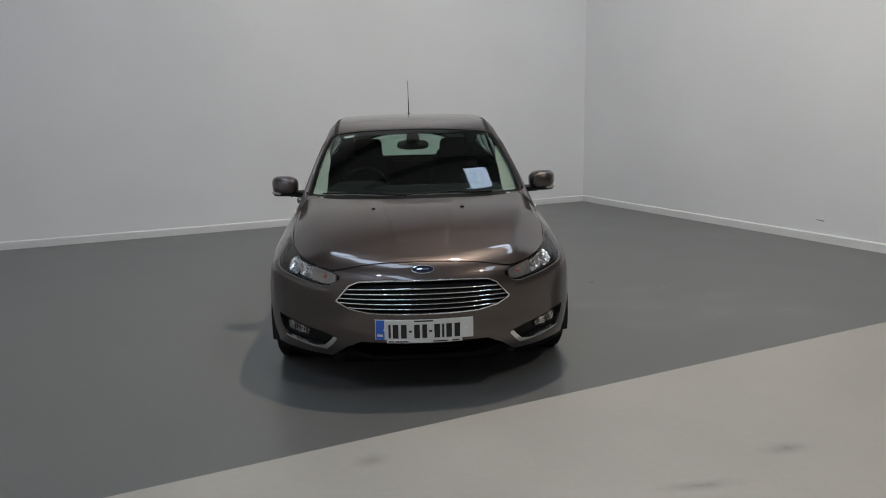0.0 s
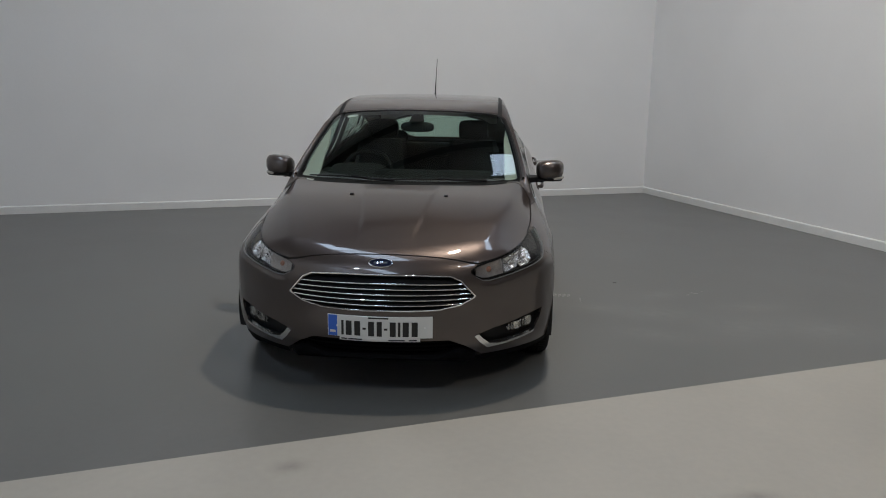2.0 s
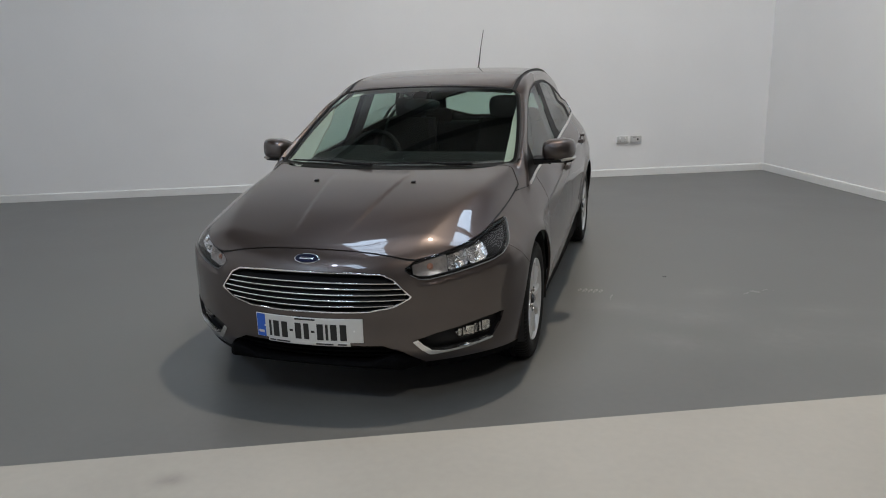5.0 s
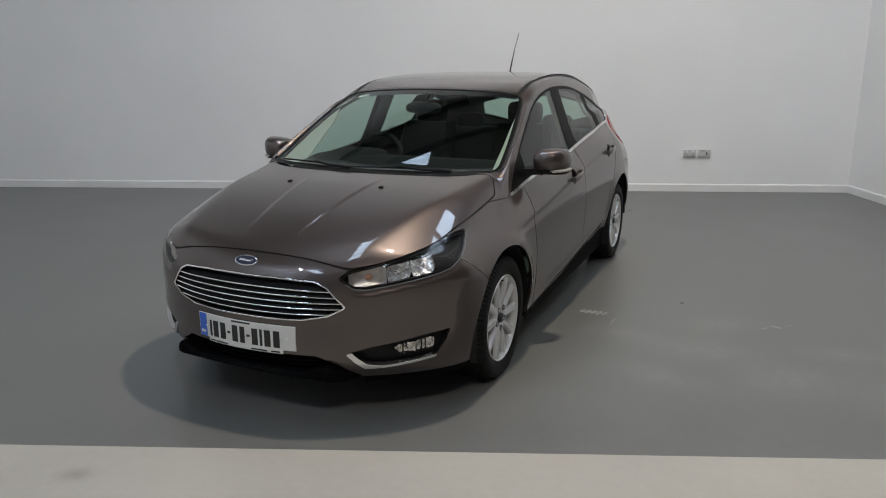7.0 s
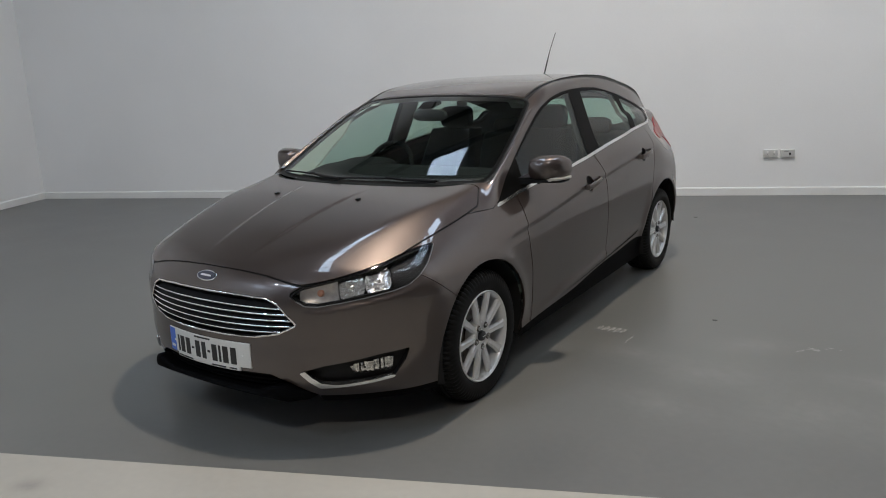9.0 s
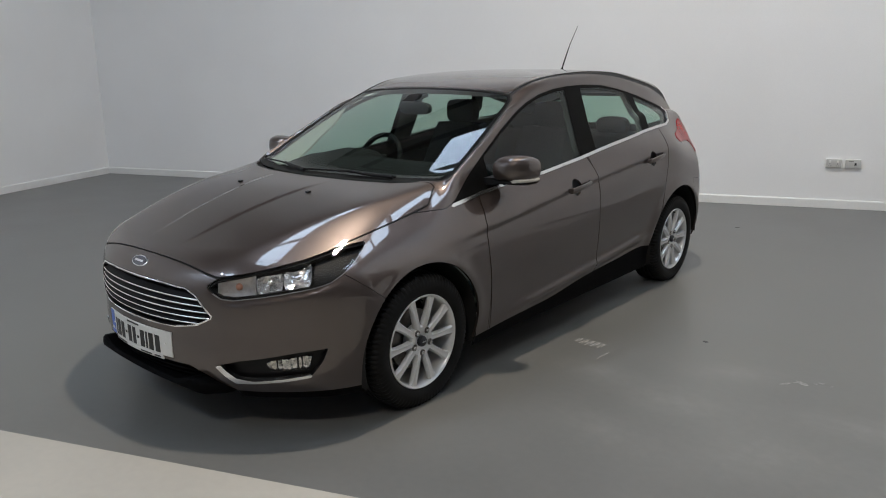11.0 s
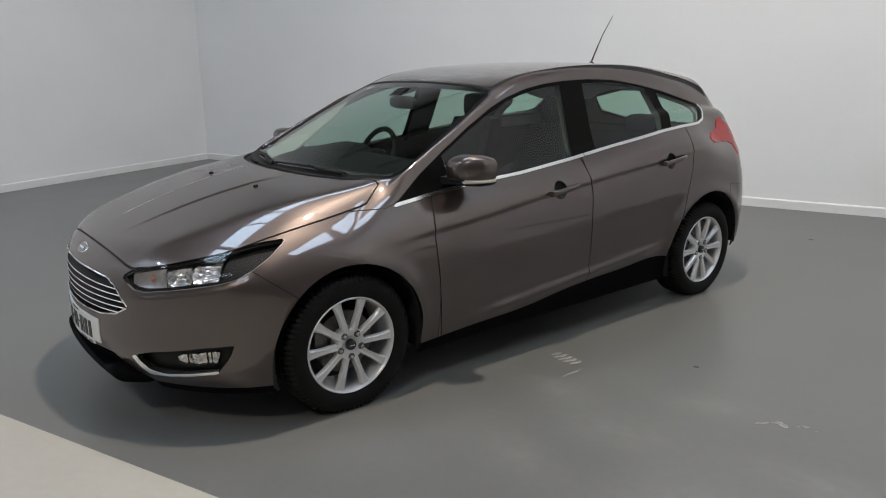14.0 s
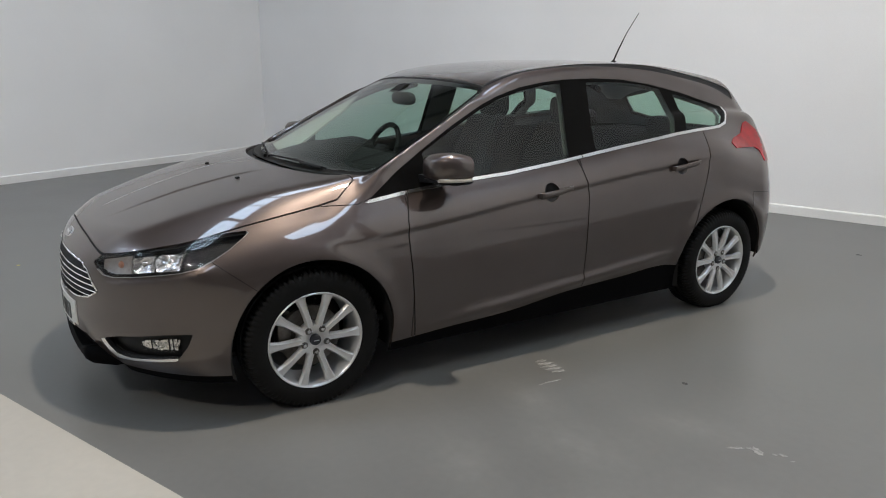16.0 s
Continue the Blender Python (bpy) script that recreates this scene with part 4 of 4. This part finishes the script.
# ---- car: wheels ----
def wheel(at, outward):
    m = pose(*at, 0, 0, 0 if outward > 0 else 180)
    tread = [(0.205, 0.080), (0.222, 0.094), (0.240, 0.101), (0.262, 0.103), (0.285, 0.099), (0.300, 0.090), (0.3085, 0.078),
             (0.3125, 0.060), (0.313, 0.036), (0.306, 0.034), (0.306, 0.027), (0.3135, 0.025), (0.3135, 0.005), (0.306, 0.003), (0.306, -0.004), (0.3135, -0.006),
             (0.3135, -0.025), (0.306, -0.027), (0.306, -0.034), (0.313, -0.036), (0.3125, -0.060), (0.3085, -0.078), (0.295, -0.095), (0.24, -0.102), (0.205, -0.08)]
    bm = bmesh.new()
    count, rings = 240, []
    for k in range(count):
        a = 2 * math.pi * k / count
        ring = []
        for i, (r, w) in enumerate(tread):
            if k % 3 == 0 and (4 <= i <= 8 or 19 <= i <= 22):
                r -= 0.008
            ring.append(bm.verts.new((w, r * math.cos(a), max(r * math.sin(a), 0.0015 - at[2]))))
        rings.append(ring)
    for a, b in zip(rings, rings[1:] + rings[:1]):
        for i in range(len(tread) - 1):
            bm.faces.new((a[i], a[i + 1], b[i + 1], b[i]))
    rim = part("wheel", lathe([(0.2165, 0.086), (0.2165, 0.092), (0.213, 0.0955), (0.209, 0.093), (0.204, 0.084), (0.199, 0.070), (0.196, 0.040), (0.190, -0.06), (0.205, -0.09)], 96), ALLOY, car, "silver ten-spoke alloy wheel")
    rim.matrix_basis = m
    part("tyre", bm, RUBBER, rim, "black rubber tyre")
    for k in range(10):
        s = bmesh.new()
        rows = []
        for r, half, out, deep in ((0.040, 0.017, 0.080, 0.030), (0.070, 0.0155, 0.084, 0.028), (0.12, 0.0150, 0.088, 0.026), (0.165, 0.0175, 0.089, 0.022), (0.190, 0.0215, 0.088, 0.020), (0.206, 0.026, 0.089, 0.018)):
            rows.append([(out - deep, r, -half), (out - 0.010, r, -half), (out - 0.002, r, -half * 0.62), (out - 0.004, r, -half * 0.1), (out - 0.004, r, half * 0.1), (out - 0.002, r, half * 0.62), (out - 0.010, r, half), (out - deep, r, half)])
        loft(rows, s)
        bmesh.ops.transform(s, matrix=pose(0, 0, 0, 36 * k + 18 + 90, 0, 0), verts=s.verts)
        part("spoke", s, ALLOY, rim)
    part("hub", lathe([(0.0, 0.070), (0.034, 0.072), (0.050, 0.080), (0.066, 0.080), (0.072, 0.072), (0.074, 0.030)], 48), ALLOY, rim, "silver wheel hub")
    part("centre_cap", lathe([(0.0, 0.092), (0.017, 0.091), (0.022, 0.088), (0.025, 0.080), (0.025, 0.05)], 32), CAP_BLACK, rim, "dark centre cap")
    part("cap_mark", box((0.002, 0.022, 0.005), (0.0916, 0, 0)), SATIN, rim, "plain bright bar")
    for k in range(5):
        a = radians(72 * k - 90)
        c = (0.020, 0.054 * math.cos(a), 0.054 * math.sin(a))
        well = part("bolt_well", lathe([(0.0, 0.0602), (0.0135, 0.0604), (0.0145, 0.0625), (0.0155, 0.060)], 20, m=Matrix.Translation(c)), IRON, rim, "dark bolt recess")
        part("wheel_bolt", lathe([(0.0, 0.070), (0.008, 0.069), (0.0095, 0.064), (0.0095, 0.055)], 6, m=Matrix.Translation(c)), BRIGHT, rim, "bright wheel bolt")
    part("brake_disc", lathe([(0.06, 0.028), (0.075, 0.020), (0.138, 0.020), (0.138, -0.004), (0.06, -0.004)], 64), IRON, rim, "grey brake disc")
    part("caliper", box((0.07, 0.06, 0.13), (0.01, -0.125, 0.02), 0.012), IRON, rim, "grey brake caliper")
    part("valve", tube([(0.068, 0.0, 0.196), (0.090, 0.0, 0.190)], 0.0035), RUBBER, rim, "black valve")


for hub in (0.0, 2.648):
    wheel((0.785, hub, 0.299), 1)
    wheel((-0.785, hub, 0.299), -1)
for hub, reach in HUBS:
    for sgn in (1, -1):
        prof = [(reach + 0.002, 0.885), (reach + 0.02, 0.80), (reach + 0.02, 0.50), (0.02, 0.50)]
        bm = lathe([(r, sgn * w) for r, w in prof], 64)
        for v in bm.verts:
            v.co.y *= 1 / 1.10 if hub > 1 and v.co.y > 0 else 1
        bmesh.ops.transform(bm, matrix=Matrix.Translation((0, hub, 0.30)), verts=bm.verts)
        bmesh.ops.delete(bm, geom=[v for v in bm.verts if v.co.z < (0.295 if v.co.y > 2.85 else 0.17)], context="VERTS")
        part("arch_liner", bm, GAP, car, "black wheel arch liner")
part("underbody", box((1.15, 3.9, 0.03), (0, 1.3, 0.185), 0.01), GAP, car, "black underbody")
part("rear_valance", box((1.34, 0.34, 0.03), (0, 3.05, 0.318), 0.01), GAP, car, "black underside of the rear bumper")


# ---- car: mirrors, handles, wipers, aerial ----
def mirror(sgn):
    rows, lower = [], []
    for y, x0, x1, z0, z1 in ((0.538, 0.860, 0.915, 0.990, 1.036), (0.546, 0.840, 0.942, 0.972, 1.060), (0.570, 0.828, 0.975, 0.960, 1.076), (0.615, 0.824, 1.002, 0.954, 1.084), (0.665, 0.826, 1.011, 0.953, 1.081), (0.712, 0.832, 1.006, 0.956, 1.068)):
        ring = oval(((x0 + x1) / 2, y, (z0 + z1) / 2), (x1 - x0) / 2, (z1 - z0) / 2, 3.1, 32)
        rows.append([(sgn * p[0], p[1], p[2] - 0.005 + 0.004 * (p[0] - 0.93) / 0.09) for p in ring])
    ob = part("door_mirror", loft(rows), PAINT, car, "body-colour door mirror housing")
    seam = [[(sgn * p[0], p[1], p[2]) for p in oval((0.836 + w, y, 0.952), w, h, 3.4, 24)] for y, w, h in ((0.550, 0.040, 0.006), (0.58, 0.066, 0.012), (0.63, 0.082, 0.017), (0.69, 0.084, 0.016), (0.714, 0.080, 0.012))]
    part("lower_shell", loft(seam), PLASTIC, ob, "black mirror underside")
    part("indicator", loft([[(sgn * p[0], p[1], p[2]) for p in oval((c, y, 0.961), w, 0.0095, 3, 20)] for y, c, w in ((0.564, 0.945, 0.018), (0.585, 0.956, 0.034), (0.63, 0.972, 0.036), (0.675, 0.984, 0.030), (0.702, 0.982, 0.027))]), INDICATOR, ob, "clear indicator strip")
    part("arm", loft([oval((sgn * 0.868, 0.60, 0.948), 0.014, 0.018), oval((sgn * 0.868, 0.66, 0.948), 0.014, 0.018)]), PLASTIC, ob, "black mirror arm")
    part("foot", loft([[(sgn * 0.775, y, z) for y, z in ((0.56, 0.930), (0.68, 0.938), (0.68, 0.972), (0.56, 0.965))],
                       [(sgn * 0.875, y, z) for y, z in ((0.58, 0.938), (0.68, 0.938), (0.68, 0.968), (0.58, 0.968))]]), PLASTIC, ob, "black mirror foot")
    part("mirror_glass", loft([[(sgn * p[0], p[1], p[2]) for p in oval((0.920, 0.711, 1.010), 0.078, 0.050, 3, 24)], [(sgn * p[0], p[1], p[2]) for p in oval((0.920, 0.714, 1.010), 0.076, 0.048, 3, 24)]]), CHROME, ob, "mirror glass")


def handle(y, z, half, rise, cup):
    sgn = 1 if half == 0 else -1
    w = float(side_x(np.array([y]), np.array([z]))[0])
    rows = []
    for d, out, tall, thick in ((-0.102, 0.004, 0.012, 0.006), (-0.097, 0.020, 0.015, 0.009), (-0.075, 0.028, 0.0155, 0.010), (0.0, 0.031, 0.0145, 0.010), (0.07, 0.028, 0.013, 0.009), (0.105, 0.020, 0.011, 0.008), (0.118, 0.002, 0.009, 0.006)):
        rows.append([(sgn * (w + out + p[0]), y + d, z + rise * d + p[2]) for p in oval((0, 0, 0), thick, tall, 3.2, 14)])
    ob = part("door_handle", loft(rows), PAINT, car, "body-colour door handle")
    v, n, f = sides(cup)[half]
    c = v.mean(0)
    r = np.hypot(v[:, 1] - c[1], v[:, 2] - c[2]) / 0.049
    skin("handle_cup", (v - (0.022 * np.sqrt(np.clip(1 - r * r, 0, 1)))[:, None] * n, n, f), PLASTIC, ob, "dark finger recess behind the handle", own=False)


for sgn in (1, -1):
    mirror(sgn)
for half in (0, 1):
    handle(1.285, 0.842, half, 0.13, cup_front)
    handle(2.235, 0.915, half, 0.13, cup_rear)


def surface_z(x, y):
    z = np.linspace(1.55, 0.3, 1500)
    f = body(np.full_like(z, x), np.full_like(z, y), z)
    return float(z[np.argmax(f < 0)])


for x0, y0, x1, y1 in ((0.50, 0.222, -0.10, 0.150), (-0.06, 0.140, -0.62, 0.290)):
    pts = [(x0 + (x1 - x0) * k / 8, y0 + (y1 - y0) * k / 8) for k in range(9)]
    ob = part("wiper", tube([(x, y, surface_z(x, y) + 0.008) for x, y in pts], 0.005, 6), PLASTIC, car, "black wiper blade")
    arm = [(x0, y0 - 0.02), (x0 * 0.7 + x1 * 0.3, (y0 * 0.7 + y1 * 0.3) - 0.025), ((x0 + x1) / 2, (y0 + y1) / 2)]
    part("wiper_arm", tube([(x, y, surface_z(x, y) + 0.014) for x, y in arm], [0.009, 0.007, 0.005], 8), PLASTIC, ob, "black wiper arm")
for sgn in (1, -1):
    part("washer_jet", box((0.022, 0.018, 0.010), (sgn * 0.272, -0.128, surface_z(0.272, -0.128) + 0.003), 0.003, (12, 0, 0)), PLASTIC, car, "black washer jet")
z = surface_z(0.0, 2.48)
aerial = part("aerial", loft([oval((0, 2.44, z), 0.008, 0.004, 2, 16), oval((0, 2.465, z + 0.004), 0.020, 0.012, 2, 16), oval((0, 2.495, z + 0.012), 0.020, 0.024, 2, 16), oval((0, 2.515, z + 0.010), 0.012, 0.020, 2, 16)]), PLASTIC, car, "black aerial foot")
part("mast", tube([(0, 2.492, z + 0.022), (0, 2.535, z + 0.10), (0, 2.600, z + 0.21), (0, 2.70, z + 0.34)], [0.0055, 0.005, 0.0028, 0.0022], 8), PLASTIC, aerial, "thin black aerial mast")

# ---- car: cabin ----
part("dashboard", loft([[(0.68 * c, y, z0 + (z1 - z0) * d) for c, d in ((-1, 0), (-1, 0.75), (-0.9, 1), (-0.3, 1), (0.3, 1), (0.9, 1), (1, 0.75), (1, 0))]
                        for y, z0, z1 in ((0.26, 0.80, 0.905), (0.45, 0.75, 0.955), (0.62, 0.70, 0.985), (0.74, 0.62, 0.985), (0.80, 0.60, 0.965), (0.83, 0.58, 0.87))]), DASH, car, "charcoal dashboard")
part("instrument_hood", loft([oval((-0.40, y, 0.960), w, h, 3.0) for y, w, h in ((0.56, 0.12, 0.01), (0.68, 0.19, 0.045), (0.82, 0.20, 0.055))]), DASH, car, "charcoal instrument hood")
ring = [(0.174 * math.cos(a), 0, 0.174 * math.sin(a)) for a in [2 * math.pi * k / 40 for k in range(41)]]
bm = tube(ring, 0.016, 10)
for a in (0, 180, 270):
    tube([(0.03 * math.cos(radians(a)), 0, 0.03 * math.sin(radians(a))), (0.18 * math.cos(radians(a)), 0, 0.18 * math.sin(radians(a)))], 0.017, 8, bm)
box((0.14, 0.05, 0.11), (0, 0, -0.01), 0.02, bm=bm)
bmesh.ops.transform(bm, matrix=pose(-0.365, 0.955, 0.925, -24, 0, 0), verts=bm.verts)
part("steering_wheel", bm, DASH, car, "black steering wheel")


def seat(x, y, wide):
    base = [[(x + wide * c, yy, z0 + h * d) for c, d in ((-0.5, 0), (-0.5, 0.7), (-0.4, 1), (-0.25, 0.85), (0.25, 0.85), (0.4, 1), (0.5, 0.7), (0.5, 0))] for yy, z0, h in ((y - 0.28, 0.40, 0.16), (y, 0.38, 0.16), (y + 0.25, 0.36, 0.17))]
    ob = part("seat", loft(base), CLOTH, car, "charcoal cloth seat")
    back = []
    for k in range(7):
        t = k / 6
        yy, zz, w = y + 0.22 + 0.26 * t, 0.52 + 0.60 * t, wide * (1.0 - 0.25 * t * t)
        back.append([(x + w * c, yy + d, zz) for c, d in ((-0.5, -0.03), (-0.42, -0.07), (-0.25, -0.03), (0.25, -0.03), (0.42, -0.07), (0.5, -0.03), (0.47, 0.07), (-0.47, 0.07))])
    part("backrest", loft(back), CLOTH, ob)
    rest = [oval((x, y + 0.50 + d, 1.20), w, h, 4, 24) for d, w, h in ((-0.055, 0.08, 0.05), (-0.04, 0.118, 0.078), (0.03, 0.120, 0.080), (0.05, 0.10, 0.065))]
    part("headrest", loft(rest), CLOTH, ob)
    for s in (-0.06, 0.06):
        part("headrest_post", tube([(x + s, y + 0.48, 1.08), (x + s, y + 0.50, 1.16)], 0.007), BRIGHT, ob)


seat(-0.37, 1.30, 0.50)
seat(0.37, 1.30, 0.50)
bench = part("rear_seat", box((1.22, 0.5, 0.20), (0, 2.20, 0.48), 0.05, segments=3), CLOTH, car, "charcoal cloth rear bench")
part("backrest", box((1.18, 0.14, 0.52), (0, 2.50, 0.78), 0.05, (-22, 0, 0), segments=3), CLOTH, bench)
for x in (-0.38, 0.38):
    part("headrest", loft([oval((x, 2.60 + d, 1.08), w, h, 3, 20) for d, w, h in ((-0.04, 0.08, 0.04), (-0.03, 0.12, 0.065), (0.03, 0.12, 0.065), (0.05, 0.09, 0.05))]), CLOTH, bench)
part("parcel_shelf", box((1.15, 0.55, 0.02), (0, 2.95, 0.985), 0.006), DASH, car, "charcoal parcel shelf")
part("cabin_floor", box((1.5, 2.9, 0.04), (0, 1.7, 0.30), 0.01), DARK_TRIM, car, "dark cabin floor")
part("inner_mirror", loft([oval((0, 0.905 + d, 1.264), w, h, 3, 24) for d, w, h in ((-0.022, 0.085, 0.018), (-0.012, 0.115, 0.034), (0.014, 0.118, 0.036), (0.018, 0.112, 0.032))]), DARK_TRIM, car, "black inner mirror")
part("sensor_box", loft([[(c * 0.05, 0.90 + d, 1.30 + e) for c, d, e in ((-1, -0.06, 0), (1, -0.06, 0), (0.8, 0.08, 0.03), (-0.8, 0.08, 0.03))], [(c * 0.04, 0.92 + d, 1.34 + e) for c, d, e in ((-1, -0.02, 0), (1, -0.02, 0), (0.8, 0.06, 0.01), (-0.8, 0.06, 0.01))]]), DASH, car, "black sensor cover")

sticker = split(screen, lambda x, y, z: np.maximum(np.abs(x - 0.475) - 0.038, np.abs(y - 0.985) - 0.016))[0]
skin("sticker", shifted(sides(sticker)[1], -0.006), WHITE_PLASTIC, car, "small white windscreen sticker")
# ---- room details ----
along = (BACK_RIGHT - BACK_LEFT).normalized()
turn = math.degrees(math.atan2(along.y, along.x))


def socket(x, z, name, label):
    y = BACK_LEFT.y + (x - BACK_LEFT.x) * along.y / along.x
    root = tagged(new(name), label, "wall socket", group="wall sockets")
    root.matrix_basis = pose(x, y, z, 0, 0, turn)
    part("back_box", box((0.150, 0.030, 0.090), (0, -0.015, 0), 0.004), WHITE_PLASTIC, root)
    part("face_plate", box((0.146, 0.010, 0.086), (0, -0.034, 0), 0.003), SOCKET_GREY, root)
    return root


first = socket(1.015, 0.488, "wall_socket", "white double socket box on the back wall")
for s in (-0.037, 0.037):
    part("rocker", box((0.018, 0.006, 0.026), (s, -0.041, 0.018), 0.002), WHITE_PLASTIC, first)
    for dx, dz, w, h in ((0, -0.006, 0.005, 0.009), (-0.011, -0.026, 0.008, 0.005), (0.011, -0.026, 0.008, 0.005)):
        part("pin_hole", box((w, 0.002, h), (s + dx, -0.0395, dz)), INK, first)
second = socket(1.186, 0.488, "data_socket", "white wall box with a small dark port")
part("port", box((0.020, 0.004, 0.026), (0.022, -0.040, -0.004), 0.001), INK, second)
part("label_strip", box((0.050, 0.002, 0.010), (-0.02, -0.0395, 0.026)), GREY_MARK, second)

# scuffs
right = (FRONT_RIGHT - BACK_RIGHT).normalized()
spot = BACK_RIGHT + right * 4.32
mark = part("wall_scuff", box((0.10, 0.004, 0.008), bevel=0.001), DARK_MARK)
mark.matrix_basis = pose(spot.x, spot.y, 0.238, 0, 4, math.degrees(math.atan2(right.y, right.x)))
tagged(mark, "short dark scuff on the white side wall", "scuff mark")


def smear(name, x, y, turn, wide, long, mat, label):
    """A thin worn streak with an uneven outline on the floor."""
    rng = random.Random(int(1000 * (x + 3 * y)))
    ring = []
    for k in range(18):
        a = 2 * math.pi * k / 18
        r = 1 + rng.uniform(-0.28, 0.22)
        ring.append((long * 0.5 * r * math.cos(a), wide * 0.5 * r * math.sin(a)))
    ob = part(name, slab(ring, 0.0003, 0.0012), mat, smooth=False)
    ob.matrix_basis = pose(x, y, 0, 0, 0, turn)
    return tagged(ob, label, "floor mark", group="floor marks")


for k, long in enumerate((0.060, 0.088, 0.098, 0.096, 0.080)):
    smear("floor_scuff", 1.002 + 0.035 * k, 1.153 - 0.001 * k, 81, 0.027, long, GREY_MARK, "pale tyre-tread scuff on the grey floor")
smear("floor_scuff", 1.217, 1.045, 87, 0.012, 0.09, GREY_MARK, "pale tyre-tread scuff on the grey floor")
smear("floor_scuff", 1.216, 0.978, 95, 0.007, 0.03, GREY_MARK, "pale tyre-tread scuff on the grey floor")
for x, y, turned, wide, long in ((2.066, 1.272, 56, 0.015, 0.07), (2.098, 1.318, 50, 0.014, 0.03), (2.126, 1.326, -17, 0.034, 0.066), (2.178, 1.362, 25, 0.010, 0.022), (2.196, 1.384, 18, 0.016, 0.034), (2.245, 1.375, 60, 0.006, 0.02)):
    smear("floor_chip", x, y, turned, wide, long, GREY_MARK, "pale chipped patch on the grey floor")
smear("dark_spot", 1.556, 1.576, 20, 0.022, 0.027, DARK_MARK, "small dark spot on the grey floor")
smear("dark_spot", 0.619, 4.72, 10, 0.030, 0.045, DARK_MARK, "small dark spot on the grey floor")
smear("paper_scrap", -2.264, -1.023, 20, 0.020, 0.034, YELLOW, "tiny yellow scrap lying on the grey floor")
